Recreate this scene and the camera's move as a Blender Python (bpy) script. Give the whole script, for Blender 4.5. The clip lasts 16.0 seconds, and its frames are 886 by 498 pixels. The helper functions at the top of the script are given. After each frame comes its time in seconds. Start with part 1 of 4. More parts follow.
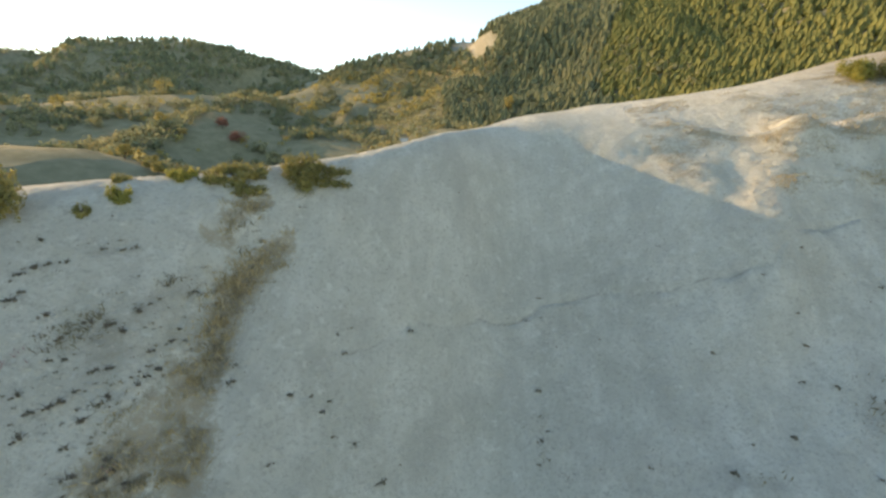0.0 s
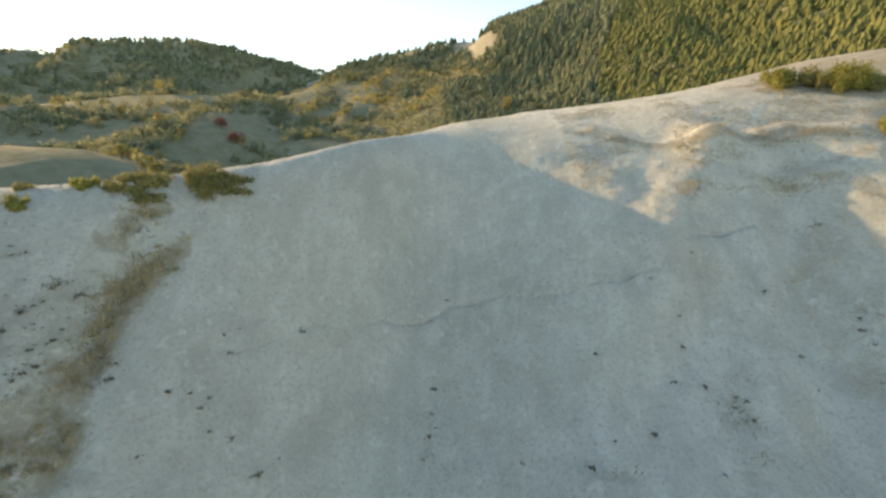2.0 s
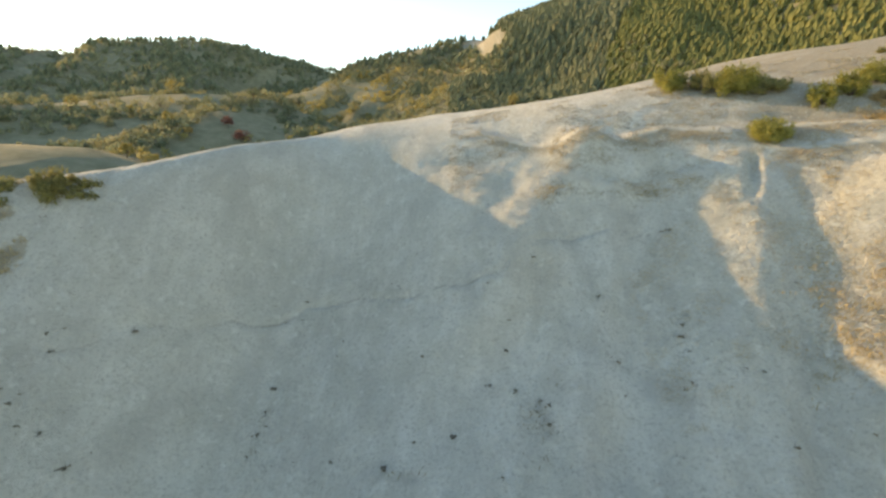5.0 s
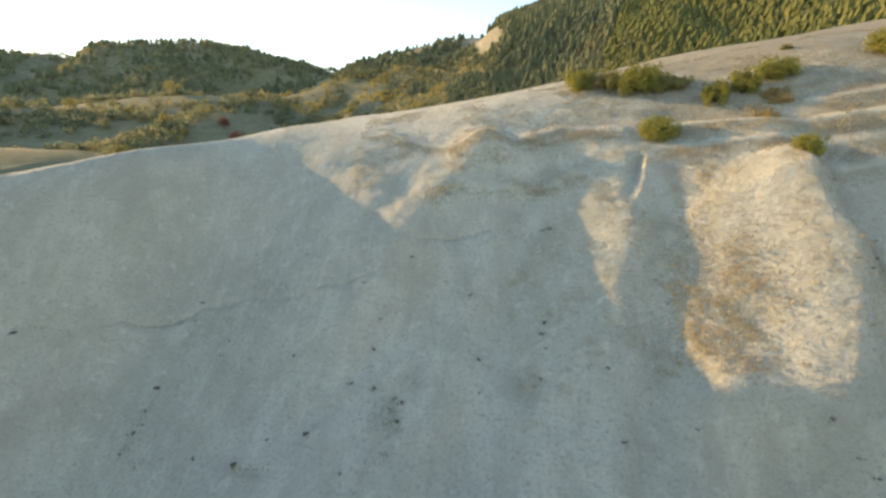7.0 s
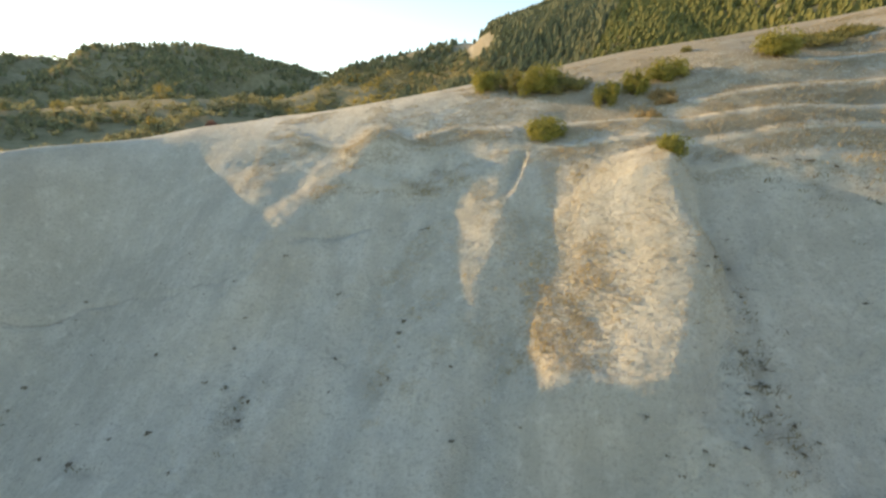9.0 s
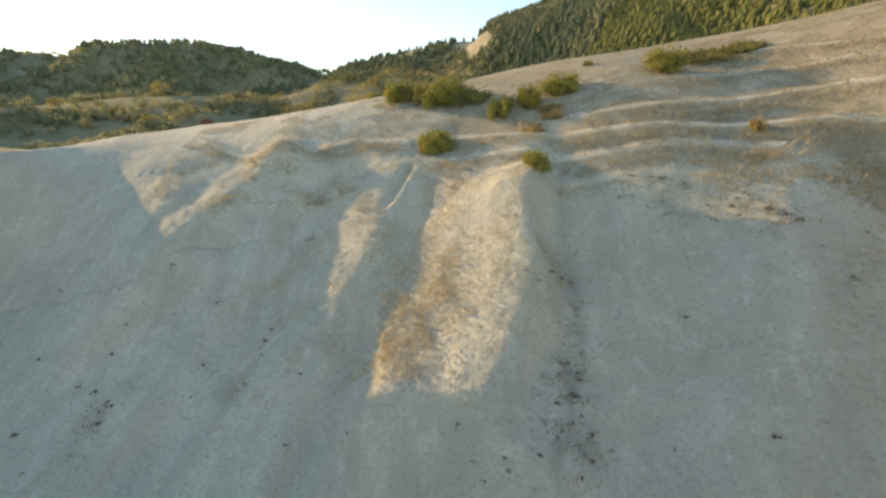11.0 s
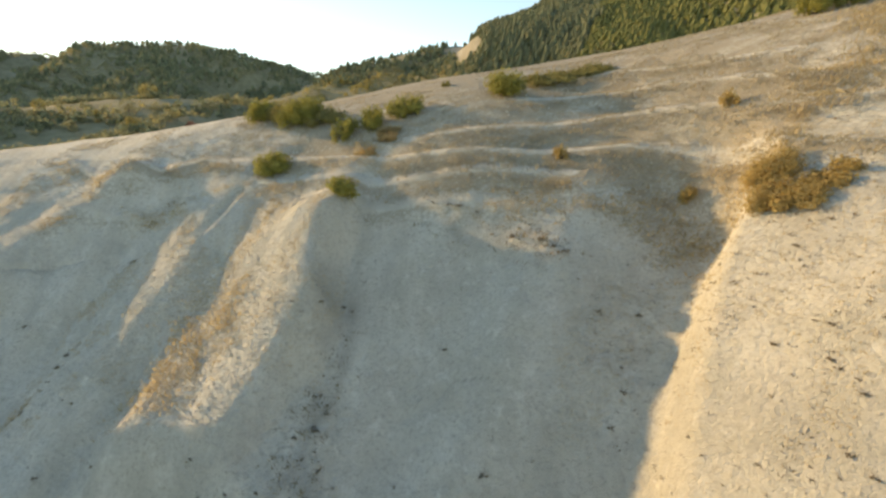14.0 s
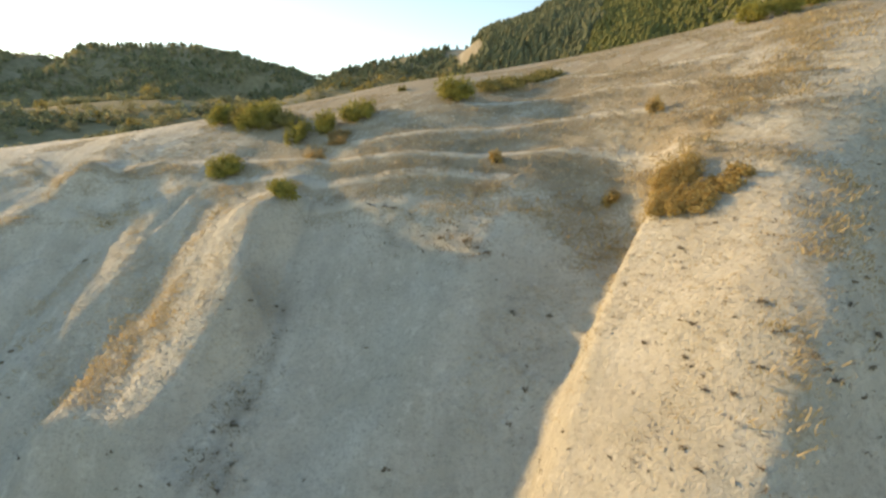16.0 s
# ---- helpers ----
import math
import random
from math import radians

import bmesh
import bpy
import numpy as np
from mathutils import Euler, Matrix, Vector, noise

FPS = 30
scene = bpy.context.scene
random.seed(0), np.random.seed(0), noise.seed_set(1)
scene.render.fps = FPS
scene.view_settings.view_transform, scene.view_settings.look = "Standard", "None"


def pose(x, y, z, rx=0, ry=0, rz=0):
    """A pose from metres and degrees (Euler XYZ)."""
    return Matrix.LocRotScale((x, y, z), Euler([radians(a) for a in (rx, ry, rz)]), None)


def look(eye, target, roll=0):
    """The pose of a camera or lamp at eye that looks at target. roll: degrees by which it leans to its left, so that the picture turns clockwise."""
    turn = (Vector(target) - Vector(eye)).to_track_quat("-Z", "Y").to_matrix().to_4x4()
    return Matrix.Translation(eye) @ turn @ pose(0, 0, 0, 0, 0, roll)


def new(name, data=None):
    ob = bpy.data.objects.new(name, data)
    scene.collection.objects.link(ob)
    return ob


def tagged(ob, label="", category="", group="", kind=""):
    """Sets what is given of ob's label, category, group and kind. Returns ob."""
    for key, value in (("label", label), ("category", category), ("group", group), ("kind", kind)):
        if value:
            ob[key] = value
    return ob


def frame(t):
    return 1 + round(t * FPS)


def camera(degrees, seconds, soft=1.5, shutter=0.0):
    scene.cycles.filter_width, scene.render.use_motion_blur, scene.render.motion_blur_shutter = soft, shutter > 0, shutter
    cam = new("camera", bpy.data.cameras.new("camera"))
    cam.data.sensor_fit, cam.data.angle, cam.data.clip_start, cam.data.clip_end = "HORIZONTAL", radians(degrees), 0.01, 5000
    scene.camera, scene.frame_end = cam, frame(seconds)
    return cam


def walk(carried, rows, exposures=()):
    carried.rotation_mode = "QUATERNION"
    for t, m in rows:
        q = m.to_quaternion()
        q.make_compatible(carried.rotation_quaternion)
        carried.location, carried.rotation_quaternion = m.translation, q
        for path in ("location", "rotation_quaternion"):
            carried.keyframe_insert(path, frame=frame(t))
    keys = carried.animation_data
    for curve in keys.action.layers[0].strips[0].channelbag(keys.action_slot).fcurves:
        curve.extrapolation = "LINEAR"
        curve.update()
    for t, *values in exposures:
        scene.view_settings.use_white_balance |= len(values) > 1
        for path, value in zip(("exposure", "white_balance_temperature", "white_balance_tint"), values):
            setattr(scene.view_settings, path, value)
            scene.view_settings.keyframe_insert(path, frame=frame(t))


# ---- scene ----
cam = camera(87.1, 16.0, soft=2.6)
PATH = [
    (0, (0.003, -0.002, 20.003), (0.003, 9.707, 17.611), 0.28),
    (0.5, (0.831, -0.083, 20.04), (0.792, 9.626, 17.646), 0.33),
    (1, (1.68, -0.257, 20.135), (1.615, 9.449, 17.728), 0.26),
    (1.5, (2.633, -0.451, 20.245), (2.567, 9.256, 17.842), 0.28),
    (2, (3.525, -0.607, 20.343), (3.452, 9.1, 17.943), 0.29),
    (2.5, (4.507, -0.695, 20.452), (4.405, 9.013, 18.055), 0.27),
    (3, (5.479, -0.731, 20.525), (5.301, 8.972, 18.112), 0.15),
    (3.5, (6.47, -0.692, 20.544), (6.232, 9.013, 18.141), 0.35),
    (6, (11.781, -0.788, 20.73), (11.334, 8.89, 18.255), -0.21),
    (6.5, (12.957, -0.821, 20.763), (12.491, 8.855, 18.282), -0.44),
    (7, (14.014, -0.783, 20.752), (13.561, 8.896, 18.28), -0.40),
    (7.5, (15.185, -0.769, 20.731), (14.74, 8.911, 18.262), -0.45),
    (8, (16.235, -0.735, 20.674), (15.815, 8.952, 18.229), -0.38),
    (8.5, (17.371, -0.677, 20.614), (16.971, 9.019, 18.199), -0.30),
    (9, (18.384, -0.598, 20.537), (18.017, 9.107, 18.155), -0.14),
    (11.5, (24.089, -0.965, 21.346), (23.684, 8.724, 18.906), 0.20),
    (12, (25.281, -0.93, 21.533), (24.876, 8.756, 19.081), 0.11),
    (12.5, (26.515, -0.84, 21.698), (26.128, 8.851, 19.261), 0.21),
    (13, (27.611, -0.724, 21.818), (27.244, 8.973, 19.406), 0.30),
    (13.5, (28.661, -0.584, 21.902), (28.321, 9.122, 19.521), 0.48),
    (14, (29.511, -0.463, 21.937), (29.187, 9.251, 19.584), 0.56),
    (14.5, (30.297, -0.446, 21.973), (29.97, 9.272, 19.635), 0.70),
    (15, (30.885, -0.458, 21.984), (30.559, 9.263, 19.661), 0.79),
    (15.5, (31.42, -0.59, 22.0), (31.065, 9.132, 19.685), 0.84),
    (16, (31.813, -0.749, 22.019), (31.438, 8.975, 19.714), 0.87),
]
walk(cam, [(t, look(eye, target, roll)) for t, eye, target, roll in PATH], exposures=[(0.0, 1.43, 7700, 10), (4.0, 1.43, 7750, 10), (10.0, 1.25, 7850, 10), (16.0, 1.15, 7900, 10)])

# ---- world, sun, exposure ----
SUN_LEFT, SUN_UP = 63.7, 14.6          # degrees to the left of +y, degrees above the horizon
world = bpy.data.worlds.new("world")
scene.world = world
world.use_nodes = True
wn = world.node_tree.nodes
sky = wn.new("ShaderNodeTexSky")
sky.sky_type = "NISHITA"
sky.sun_disc = False
sky.sun_elevation, sky.sun_rotation = radians(SUN_UP), radians(-SUN_LEFT)
sky.air_density, sky.dust_density, sky.ozone_density = 1.0, 0.1, 1.5
world.node_tree.links.new(sky.outputs[0], wn["Background"].inputs[0])
wn["Background"].inputs[1].default_value = 0.15
sun_way = Vector((-math.sin(radians(SUN_LEFT)) * math.cos(radians(SUN_UP)), math.cos(radians(SUN_LEFT)) * math.cos(radians(SUN_UP)), math.sin(radians(SUN_UP))))
sun = new("sun", bpy.data.lights.new("sun", "SUN"))
sun.data.energy, sun.data.angle, sun.data.color = 3.2, radians(0.6), (1.0, 0.70, 0.36)
sun.matrix_world = look(sun_way * 200, (0, 0, 0))

# ---- materials ----


class Nodes:
    """A node material with short ways to add nodes."""

    def __init__(self, name, rough=0.9):
        self.mat = bpy.data.materials.new(name)
        self.mat.use_nodes = True
        self.tree = self.mat.node_tree
        self.bsdf = self.tree.nodes["Principled BSDF"]
        self.bsdf.inputs["Roughness"].default_value = rough
        self.bsdf.inputs["Specular IOR Level"].default_value = 0.25
        self.coord = self.tree.nodes.new("ShaderNodeTexCoord").outputs["Object"]

    def link(self, a, b):
        self.tree.links.new(a, b)

    def noise(self, scale, detail=5, rough=0.6, vector=None, stretch=None):
        node = self.tree.nodes.new("ShaderNodeTexNoise")
        node.inputs["Scale"].default_value, node.inputs["Detail"].default_value, node.inputs["Roughness"].default_value = scale, detail, rough
        vector = vector or self.coord
        if stretch:
            m = self.tree.nodes.new("ShaderNodeMapping")
            m.inputs["Scale"].default_value = stretch
            self.link(vector, m.inputs[0])
            vector = m.outputs[0]
        self.link(vector, node.inputs["Vector"])
        return node.outputs["Fac"]

    def ramp(self, fac, *stops):
        node = self.tree.nodes.new("ShaderNodeValToRGB")
        el = node.color_ramp.elements
        while len(el) < len(stops):
            el.new(0.5)
        for e, (at, c) in zip(el, stops):
            e.position, e.color = at, (*c, 1) if len(c) == 3 else c
        self.link(fac, node.inputs[0])
        return node.outputs[0]

    def mix(self, fac, a, b, mode="MIX"):
        node = self.tree.nodes.new("ShaderNodeMix")
        node.data_type, node.blend_type = "RGBA", mode
        for src, slot in ((fac, 0), (a, 6), (b, 7)):
            if isinstance(src, (int, float)):
                node.inputs[slot].default_value = src
            elif isinstance(src, tuple):
                node.inputs[slot].default_value = (*src, 1)
            else:
                self.link(src, node.inputs[slot])
        return node.outputs[2]

    def math(self, op, a, b=0.0, c=None):
        node = self.tree.nodes.new("ShaderNodeMath")
        node.operation = op
        for slot, src in enumerate((a, b) if c is None else (a, b, c)):
            if isinstance(src, (int, float)):
                node.inputs[slot].default_value = src
            else:
                self.link(src, node.inputs[slot])
        return node.outputs[0]

    def attribute(self, name):
        node = self.tree.nodes.new("ShaderNodeAttribute")
        node.attribute_name = name
        return node

    def bump(self, height, strength, distance):
        node = self.tree.nodes.new("ShaderNodeBump")
        node.inputs["Strength"].default_value, node.inputs["Distance"].default_value = strength, distance
        self.link(height, node.inputs["Height"])
        self.link(node.outputs[0], self.bsdf.inputs["Normal"])

    def done(self, colour):
        self.link(colour, self.bsdf.inputs["Base Color"])
        return self.mat


def soil_material():
    m = Nodes("pale_marl_soil", 0.95)
    cover = m.attribute("cover")
    sep = m.tree.nodes.new("ShaderNodeSeparateColor")
    m.link(cover.outputs["Color"], sep.inputs[0])
    turf, wild, litter_and_crack_shade = sep.outputs[0], sep.outputs[1], sep.outputs[2]
    broad = m.noise(0.22, 4, 0.55)
    mid = m.noise(1.3, 5, 0.65)
    streak = m.noise(1.0, 5, 0.6, stretch=(1.5, 0.6, 0.6))
    grit = m.noise(9.0, 6, 0.75)
    fine = m.noise(40.0, 3, 0.7)
    pebble = m.noise(4.5, 4, 0.7)
    pale = m.ramp(broad, (0.3, (0.474, 0.463, 0.387)), (0.7, (0.613, 0.600, 0.518)))
    pale = m.mix(m.ramp(streak, (0.42, (0, 0, 0)), (0.7, (0.7, 0.7, 0.7))), pale, (0.680, 0.665, 0.585))
    pale = m.mix(m.ramp(mid, (0.5, (0, 0, 0)), (0.72, (0.6, 0.6, 0.6))), pale, (0.428, 0.414, 0.356))
    pale = m.mix(m.ramp(pebble, (0.54, (0, 0, 0)), (0.7, (0.4, 0.4, 0.4))), pale, (0.398, 0.380, 0.316))
    pale = m.mix(m.ramp(grit, (0.5, (0, 0, 0)), (0.66, (0.6, 0.6, 0.6))), pale, (0.360, 0.338, 0.276))
    pale = m.mix(m.ramp(fine, (0.55, (0, 0, 0)), (0.75, (0.45, 0.45, 0.45))), pale, (0.719, 0.698, 0.615))
    mottle = m.noise(2.6, 6, 0.72)
    pale = m.mix(m.ramp(mottle, (0.54, (0, 0, 0)), (0.66, (0.7, 0.7, 0.7))), pale, (0.70, 0.69, 0.61))
    stain = m.noise(0.55, 4, 0.6, stretch=(1.6, 0.7, 0.7))
    pale = m.mix(m.ramp(stain, (0.5, (0, 0, 0)), (0.68, (0.45, 0.45, 0.45))), pale, (0.42, 0.41, 0.355))
    # Dry straw, its tones darkened partly for shade among the grass.
    straw = m.ramp(grit, (0.35, (0.22, 0.19, 0.135)), (0.5, (0.30, 0.262, 0.19)), (0.66, (0.40, 0.355, 0.265)))
    break_up = m.math("ADD", m.math("MULTIPLY", pebble, 1.0), m.math("MULTIPLY", grit, 1.8))
    patch = m.math("ADD", m.math("MULTIPLY", turf, 1.5), m.math("SUBTRACT", break_up, 1.85))
    patch = m.math("MULTIPLY", patch, m.math("MINIMUM", m.math("MULTIPLY", turf, 8.0), 1.0))
    colour = m.mix(m.ramp(patch, (0.0, (0, 0, 0)), (0.9, (0.95, 0.95, 0.95))), pale, straw)
    path = m.math("MULTIPLY", cover.outputs["Alpha"], m.math("ADD", m.math("MULTIPLY", mid, 0.5), 0.5))
    colour = m.mix(m.math("MULTIPLY", path, 0.75), colour, (0.62, 0.585, 0.49))
    dark = m.ramp(grit, (0.4, (0.10, 0.08, 0.06)), (0.7, (0.22, 0.18, 0.135)))
    # Dark spots: real plant litter, plus painted shade inside the cracks.
    spots = m.math("MULTIPLY", litter_and_crack_shade, m.math("ADD", mid, 0.25))
    colour = m.mix(m.ramp(spots, (0.45, (0, 0, 0)), (0.9, (0.3, 0.3, 0.3))), colour, dark)
    far_big = m.noise(0.02, 5, 0.6)
    far_mid = m.noise(0.15, 5, 0.65)
    # Far scrub ground tones are lifted in place of haze.
    scrub = m.ramp(far_mid, (0.3, (0.17, 0.16, 0.09)), (0.5, (0.22, 0.205, 0.12)), (0.7, (0.275, 0.25, 0.155)))
    field = m.ramp(far_mid, (0.35, (0.19, 0.165, 0.105)), (0.7, (0.27, 0.235, 0.155)))
    scrub = m.mix(m.ramp(far_big, (0.6, (0, 0, 0)), (0.75, (0.6, 0.6, 0.6))), scrub, field)
    colour = m.mix(wild, colour, scrub)
    lump = m.noise(4.6, 6, 0.7)
    rough_height = m.math("ADD", m.math("MULTIPLY", grit, 0.45), m.math("MULTIPLY", lump, 0.55))
    rough_height = m.math("ADD", rough_height, m.math("MULTIPLY", fine, 0.2))
    rough_height = m.math("MULTIPLY", rough_height, m.math("SUBTRACT", 1.0, m.math("MULTIPLY", turf, 0.6)))
    m.bump(rough_height, 1.0, 0.2)
    return m.done(colour)


def leaf_material(name, dark, light, warm, scale=2.0):
    m = Nodes(name, 0.7)
    rnd = m.tree.nodes.new("ShaderNodeNewGeometry").outputs["Random Per Island"]
    patch = m.noise(scale, 3, 0.6)
    colour = m.mix(rnd, dark, light)
    colour = m.mix(m.ramp(patch, (0.45, (0, 0, 0)), (0.7, (0.8, 0.8, 0.8))), colour, warm)
    m.bsdf.inputs["Subsurface Weight"].default_value = 0.0
    t = m.tree.nodes.new("ShaderNodeBsdfTranslucent")
    m.link(colour, t.inputs[0])
    mix = m.tree.nodes.new("ShaderNodeMixShader")
    mix.inputs[0].default_value = 0.42
    m.link(m.bsdf.outputs[0], mix.inputs[1])
    m.link(t.outputs[0], mix.inputs[2])
    m.link(mix.outputs[0], m.tree.nodes["Material Output"].inputs[0])
    return m.done(colour)


def plain_material(name, a, b, scale, rough=0.85):
    m = Nodes(name, rough)
    return m.done(m.mix(m.noise(scale, 5, 0.65), a, b))


SOIL = soil_material()
LEAF_SHRUB = leaf_material("shrub_leaves", (0.15, 0.145, 0.06), (0.36, 0.33, 0.12), (0.46, 0.38, 0.13), 3.0)
LEAF_GREEN = leaf_material("bright_shrub_leaves", (0.16, 0.165, 0.045), (0.40, 0.385, 0.10), (0.44, 0.395, 0.11), 3.0)
LEAF_RUST = leaf_material("rusty_dry_leaves", (0.33, 0.25, 0.13), (0.52, 0.41, 0.21), (0.48, 0.35, 0.17), 2.0)
LEAF_BROWN = leaf_material("dry_thicket_leaves", (0.33, 0.25, 0.10), (0.54, 0.42, 0.18), (0.50, 0.36, 0.13), 2.0)
LEAF_PINE = leaf_material("pine_needles", (0.165, 0.18, 0.065), (0.235, 0.25, 0.09), (0.29, 0.285, 0.10), 0.05)
# The next two leaf colours are lightened to stand in for distant haze.
LEAF_PINE_SHADE = leaf_material("shade_toned_pine_needles", (0.15, 0.175, 0.105), (0.25, 0.275, 0.16), (0.25, 0.255, 0.135), 0.05)
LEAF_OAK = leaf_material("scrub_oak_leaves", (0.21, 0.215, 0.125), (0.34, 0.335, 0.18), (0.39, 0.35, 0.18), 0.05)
LEAF_GOLD = leaf_material("golden_autumn_leaves", (0.28, 0.24, 0.08), (0.45, 0.39, 0.14), (0.40, 0.32, 0.12), 0.3)
LEAF_RED = leaf_material("red_autumn_leaves", (0.22, 0.10, 0.075), (0.33, 0.16, 0.12), (0.29, 0.17, 0.11), 0.3)
STRAW = leaf_material("dry_straw", (0.42, 0.35, 0.22), (0.62, 0.53, 0.35), (0.56, 0.44, 0.25), 0.8)
STRAW_DULL = leaf_material("dull_brown_straw", (0.30, 0.265, 0.185), (0.48, 0.43, 0.31), (0.43, 0.355, 0.24), 0.6)
STRAW_TAWNY = leaf_material("tawny_straw", (0.37, 0.30, 0.175), (0.57, 0.48, 0.30), (0.52, 0.42, 0.245), 0.7)
MAUVE = leaf_material("mauve_dry_heads", (0.30, 0.20, 0.19), (0.45, 0.32, 0.30), (0.40, 0.24, 0.24), 0.8)
TWIG = leaf_material("dark_withered_stalks", (0.17, 0.15, 0.115), (0.31, 0.265, 0.20), (0.28, 0.225, 0.17), 0.8)
DRAB = leaf_material("drab_weeds", (0.20, 0.18, 0.12), (0.36, 0.32, 0.22), (0.30, 0.24, 0.16), 0.8)
BARK = plain_material("grey_brown_bark", (0.07, 0.05, 0.035), (0.15, 0.12, 0.09), 12)

# ---- the lie of the land ----
# Sections across the near hill: x, distance of the brow, rounding of the top, grade below the brow, grade above it, height of the brow.
SECTIONS = (
    (-16, 7.7, 0.114, 0.91, 0.523, 0),
    (-10, 10.6, 0.162, 0.97, 0.76, 0),
    (-5, 13.69, 0.2869, 1.148, 0.941, 0.22),
    (0, 16.06, 0.2159, 1.411, 1.458, -0.89),
    (2.5, 18.77, 0.1353, 1.081, 1.403, -1.74),
    (5, 19.32, 0.1127, 0.95, 1.36, -1.8),
    (7.5, 18.73, 0.0668, 0.873, 1.051, -1.61),
    (10, 18.86, 0.064, 0.86, 1.024, -1.44),
    (15, 18.62, 0.0611, 0.943, 0.924, -0.46),
    (20, 18.4, 0.0381, 1.007, 0.737, 0.26),
    (25, 17.06, 0.026, 0.989, 0.691, 0.12),
    (30, 15.55, 0.0281, 1.197, 0.729, 0.32),
    (35, 14.39, 0.021, 0.792, 0.686, 0.12),
    (40, 10.38, 0.0191, 0.428, 0.68, -0.02),
    (46, 6.2, 0.0166, 0.84, 0.68, 0),
)
# Ribs (+) and gullies (-) down the face: (x, y, height) along the axis, width to the left, width to the right.
RIBS = (
    (((14.74, 19.8, 0.84), (13.9, 18.8, 0.48), (13.05, 17.4, 0.55), (12.08, 15.9, 0.74), (11.23, 14.9, 0.7), (10.19, 13.9, 0.4), (8.31, 12.2, 0), (5.3, 9.5, -0.21)), 2.2, 1.55),
    (((9.91, 20.6, 0.3), (9.87, 19.4, 0.65), (9.99, 17.8, 1.03), (10.27, 16.6, 0.98)), 3.95, 4.34),
    (((16.72, 18.4, -0.49), (16.29, 16.8, -0.58), (15.81, 15, -0.63), (15, 12.4, -0.64), (13.59, 8, -0.52)), 1.31, 1.91),
    (((20.91, 18.6, 0.14), (20.3, 16.8, 0.55), (19.7, 14.6, 0.65), (19.09, 12.8, 0.54), (18.34, 11.2, 0.3), (17.17, 8.8, 0.03)), 2.77, 2.44),
    (((20.55, 17.7, -0.34), (20.26, 16.8, -0.22), (19.9, 16, 0)), 0.4, 0.38),
    (((20.8, 16.2, -0.01), (20.31, 14.6, 0.01), (19.62, 12.6, -0.25), (18.96, 10, -0.43), (18.25, 7, -0.55)), 0.9, 0.91),
    (((22.52, 16.4, 0.07), (21.91, 14.6, 0.14), (21.31, 12.8, 0.28), (20.95, 11.4, 0.38), (20.77, 10.4, 0.87)), 1.23, 2),
    # Hollow added only to bring the rib's foot into shade.
    (((24.33, 9, 0.35), (23.75, 8, -0.51), (23.09, 6.4, -1.5), (22.23, 4, -2.71)), 4.91, 4.81),
    # Small dip added to keep a sunlit patch off this rib's foot.
    (((17.78, 12.4, 0.09), (17.39, 11.6, -0.03), (16.9, 10.6, -0.24)), 1.06, 1.53),
    (((25.2, 16.6, 0.47), (24.88, 14.6, 1.89), (24.93, 12.6, 1.81), (24.24, 10.9, 1.03), (23.54, 9.8, 0.71), (23.25, 8.9, -0.03), (22.84, 7.8, -0.69)), 4.19, 1.23),
    # Swell added as a shadow caster for the last rib's shade edge.
    (((33.08, 13.6, 0.16), (32.22, 12.6, 0.35), (31.38, 11.4, 0.5), (30.45, 10, 0.47), (29.13, 8, 0.46), (27.49, 5.5, 0.44)), 2.55, 5.16),
    (((36.72, 12.4, -2.11), (35.78, 11.4, -1.84), (34.69, 10, -1.61), (33.62, 8.2, -1.37), (32.32, 6, -1.22), (30.55, 3, -1.05)), 4.11, 0.85),
    (((42.76, 13, 0.45), (41.22, 11.4, 0.47), (39.82, 9.8, 0.88), (38.63, 8.1, 1.46), (37.68, 6.5, 1.8), (35.98, 5, 1.66), (33.44, 2.5, 1.23)), 10.62, 1.85),
    (((44.97, 12, -0.07), (43.09, 9.2, -1.26), (41.24, 6.6, -2.04), (39.59, 4.2, -2.24), (37.45, 1.5, -2.71)), 4.22, 4.01),
    (((-4.4, 13.8, -0.2), (-5.4, 12, -0.6), (-5.7, 10, -0.7), (-5.8, 7, -0.7)), 1.4, 1.4),
)
# Trodden steps along the upper slope: points on the line, height.
STEPS = (
    (((10.7, 22.2), (12.4, 21.0), (14.0, 20.3), (16.3, 20.3), (18.3, 20.5), (20.4, 19.7)), 0.28),
    (((13.0, 18.8), (15.3, 18.2), (17.2, 18.4), (19.2, 17.9)), 0.16),
    (((21.4, 18.5), (23.0, 17.9), (24.9, 17.2), (27.6, 16.7), (31.4, 16.0), (33.2, 15.3)), 0.28),
    (((22.6, 19.5), (24.7, 18.7), (27.0, 17.9), (29.3, 17.4), (31.4, 16.85), (33.4, 16.4), (35.2, 15.85), (36.8, 14.95), (37.9, 13.6), (38.5, 12.1), (39.7, 11.0)), 0.34),
    (((27.5, 18.9), (30.6, 18.3), (32.8, 18.0), (35.0, 17.75), (36.6, 17.0), (38.0, 15.6), (39.1, 14.3), (40.4, 13.1), (41.8, 12.5)), 0.30),
    (((25.6, 16.2), (26.6, 15.9), (28.2, 15.7), (29.9, 15.2), (32.0, 14.5)), 0.20),
    (((31.8, 20.1), (35.0, 19.6), (37.4, 18.4), (38.9, 16.7), (40.1, 15.1), (41.5, 13.9)), 0.24),
    (((33.5, 22.0), (36.3, 21.3), (38.8, 18.6), (41.0, 16.6)), 0.20),
)
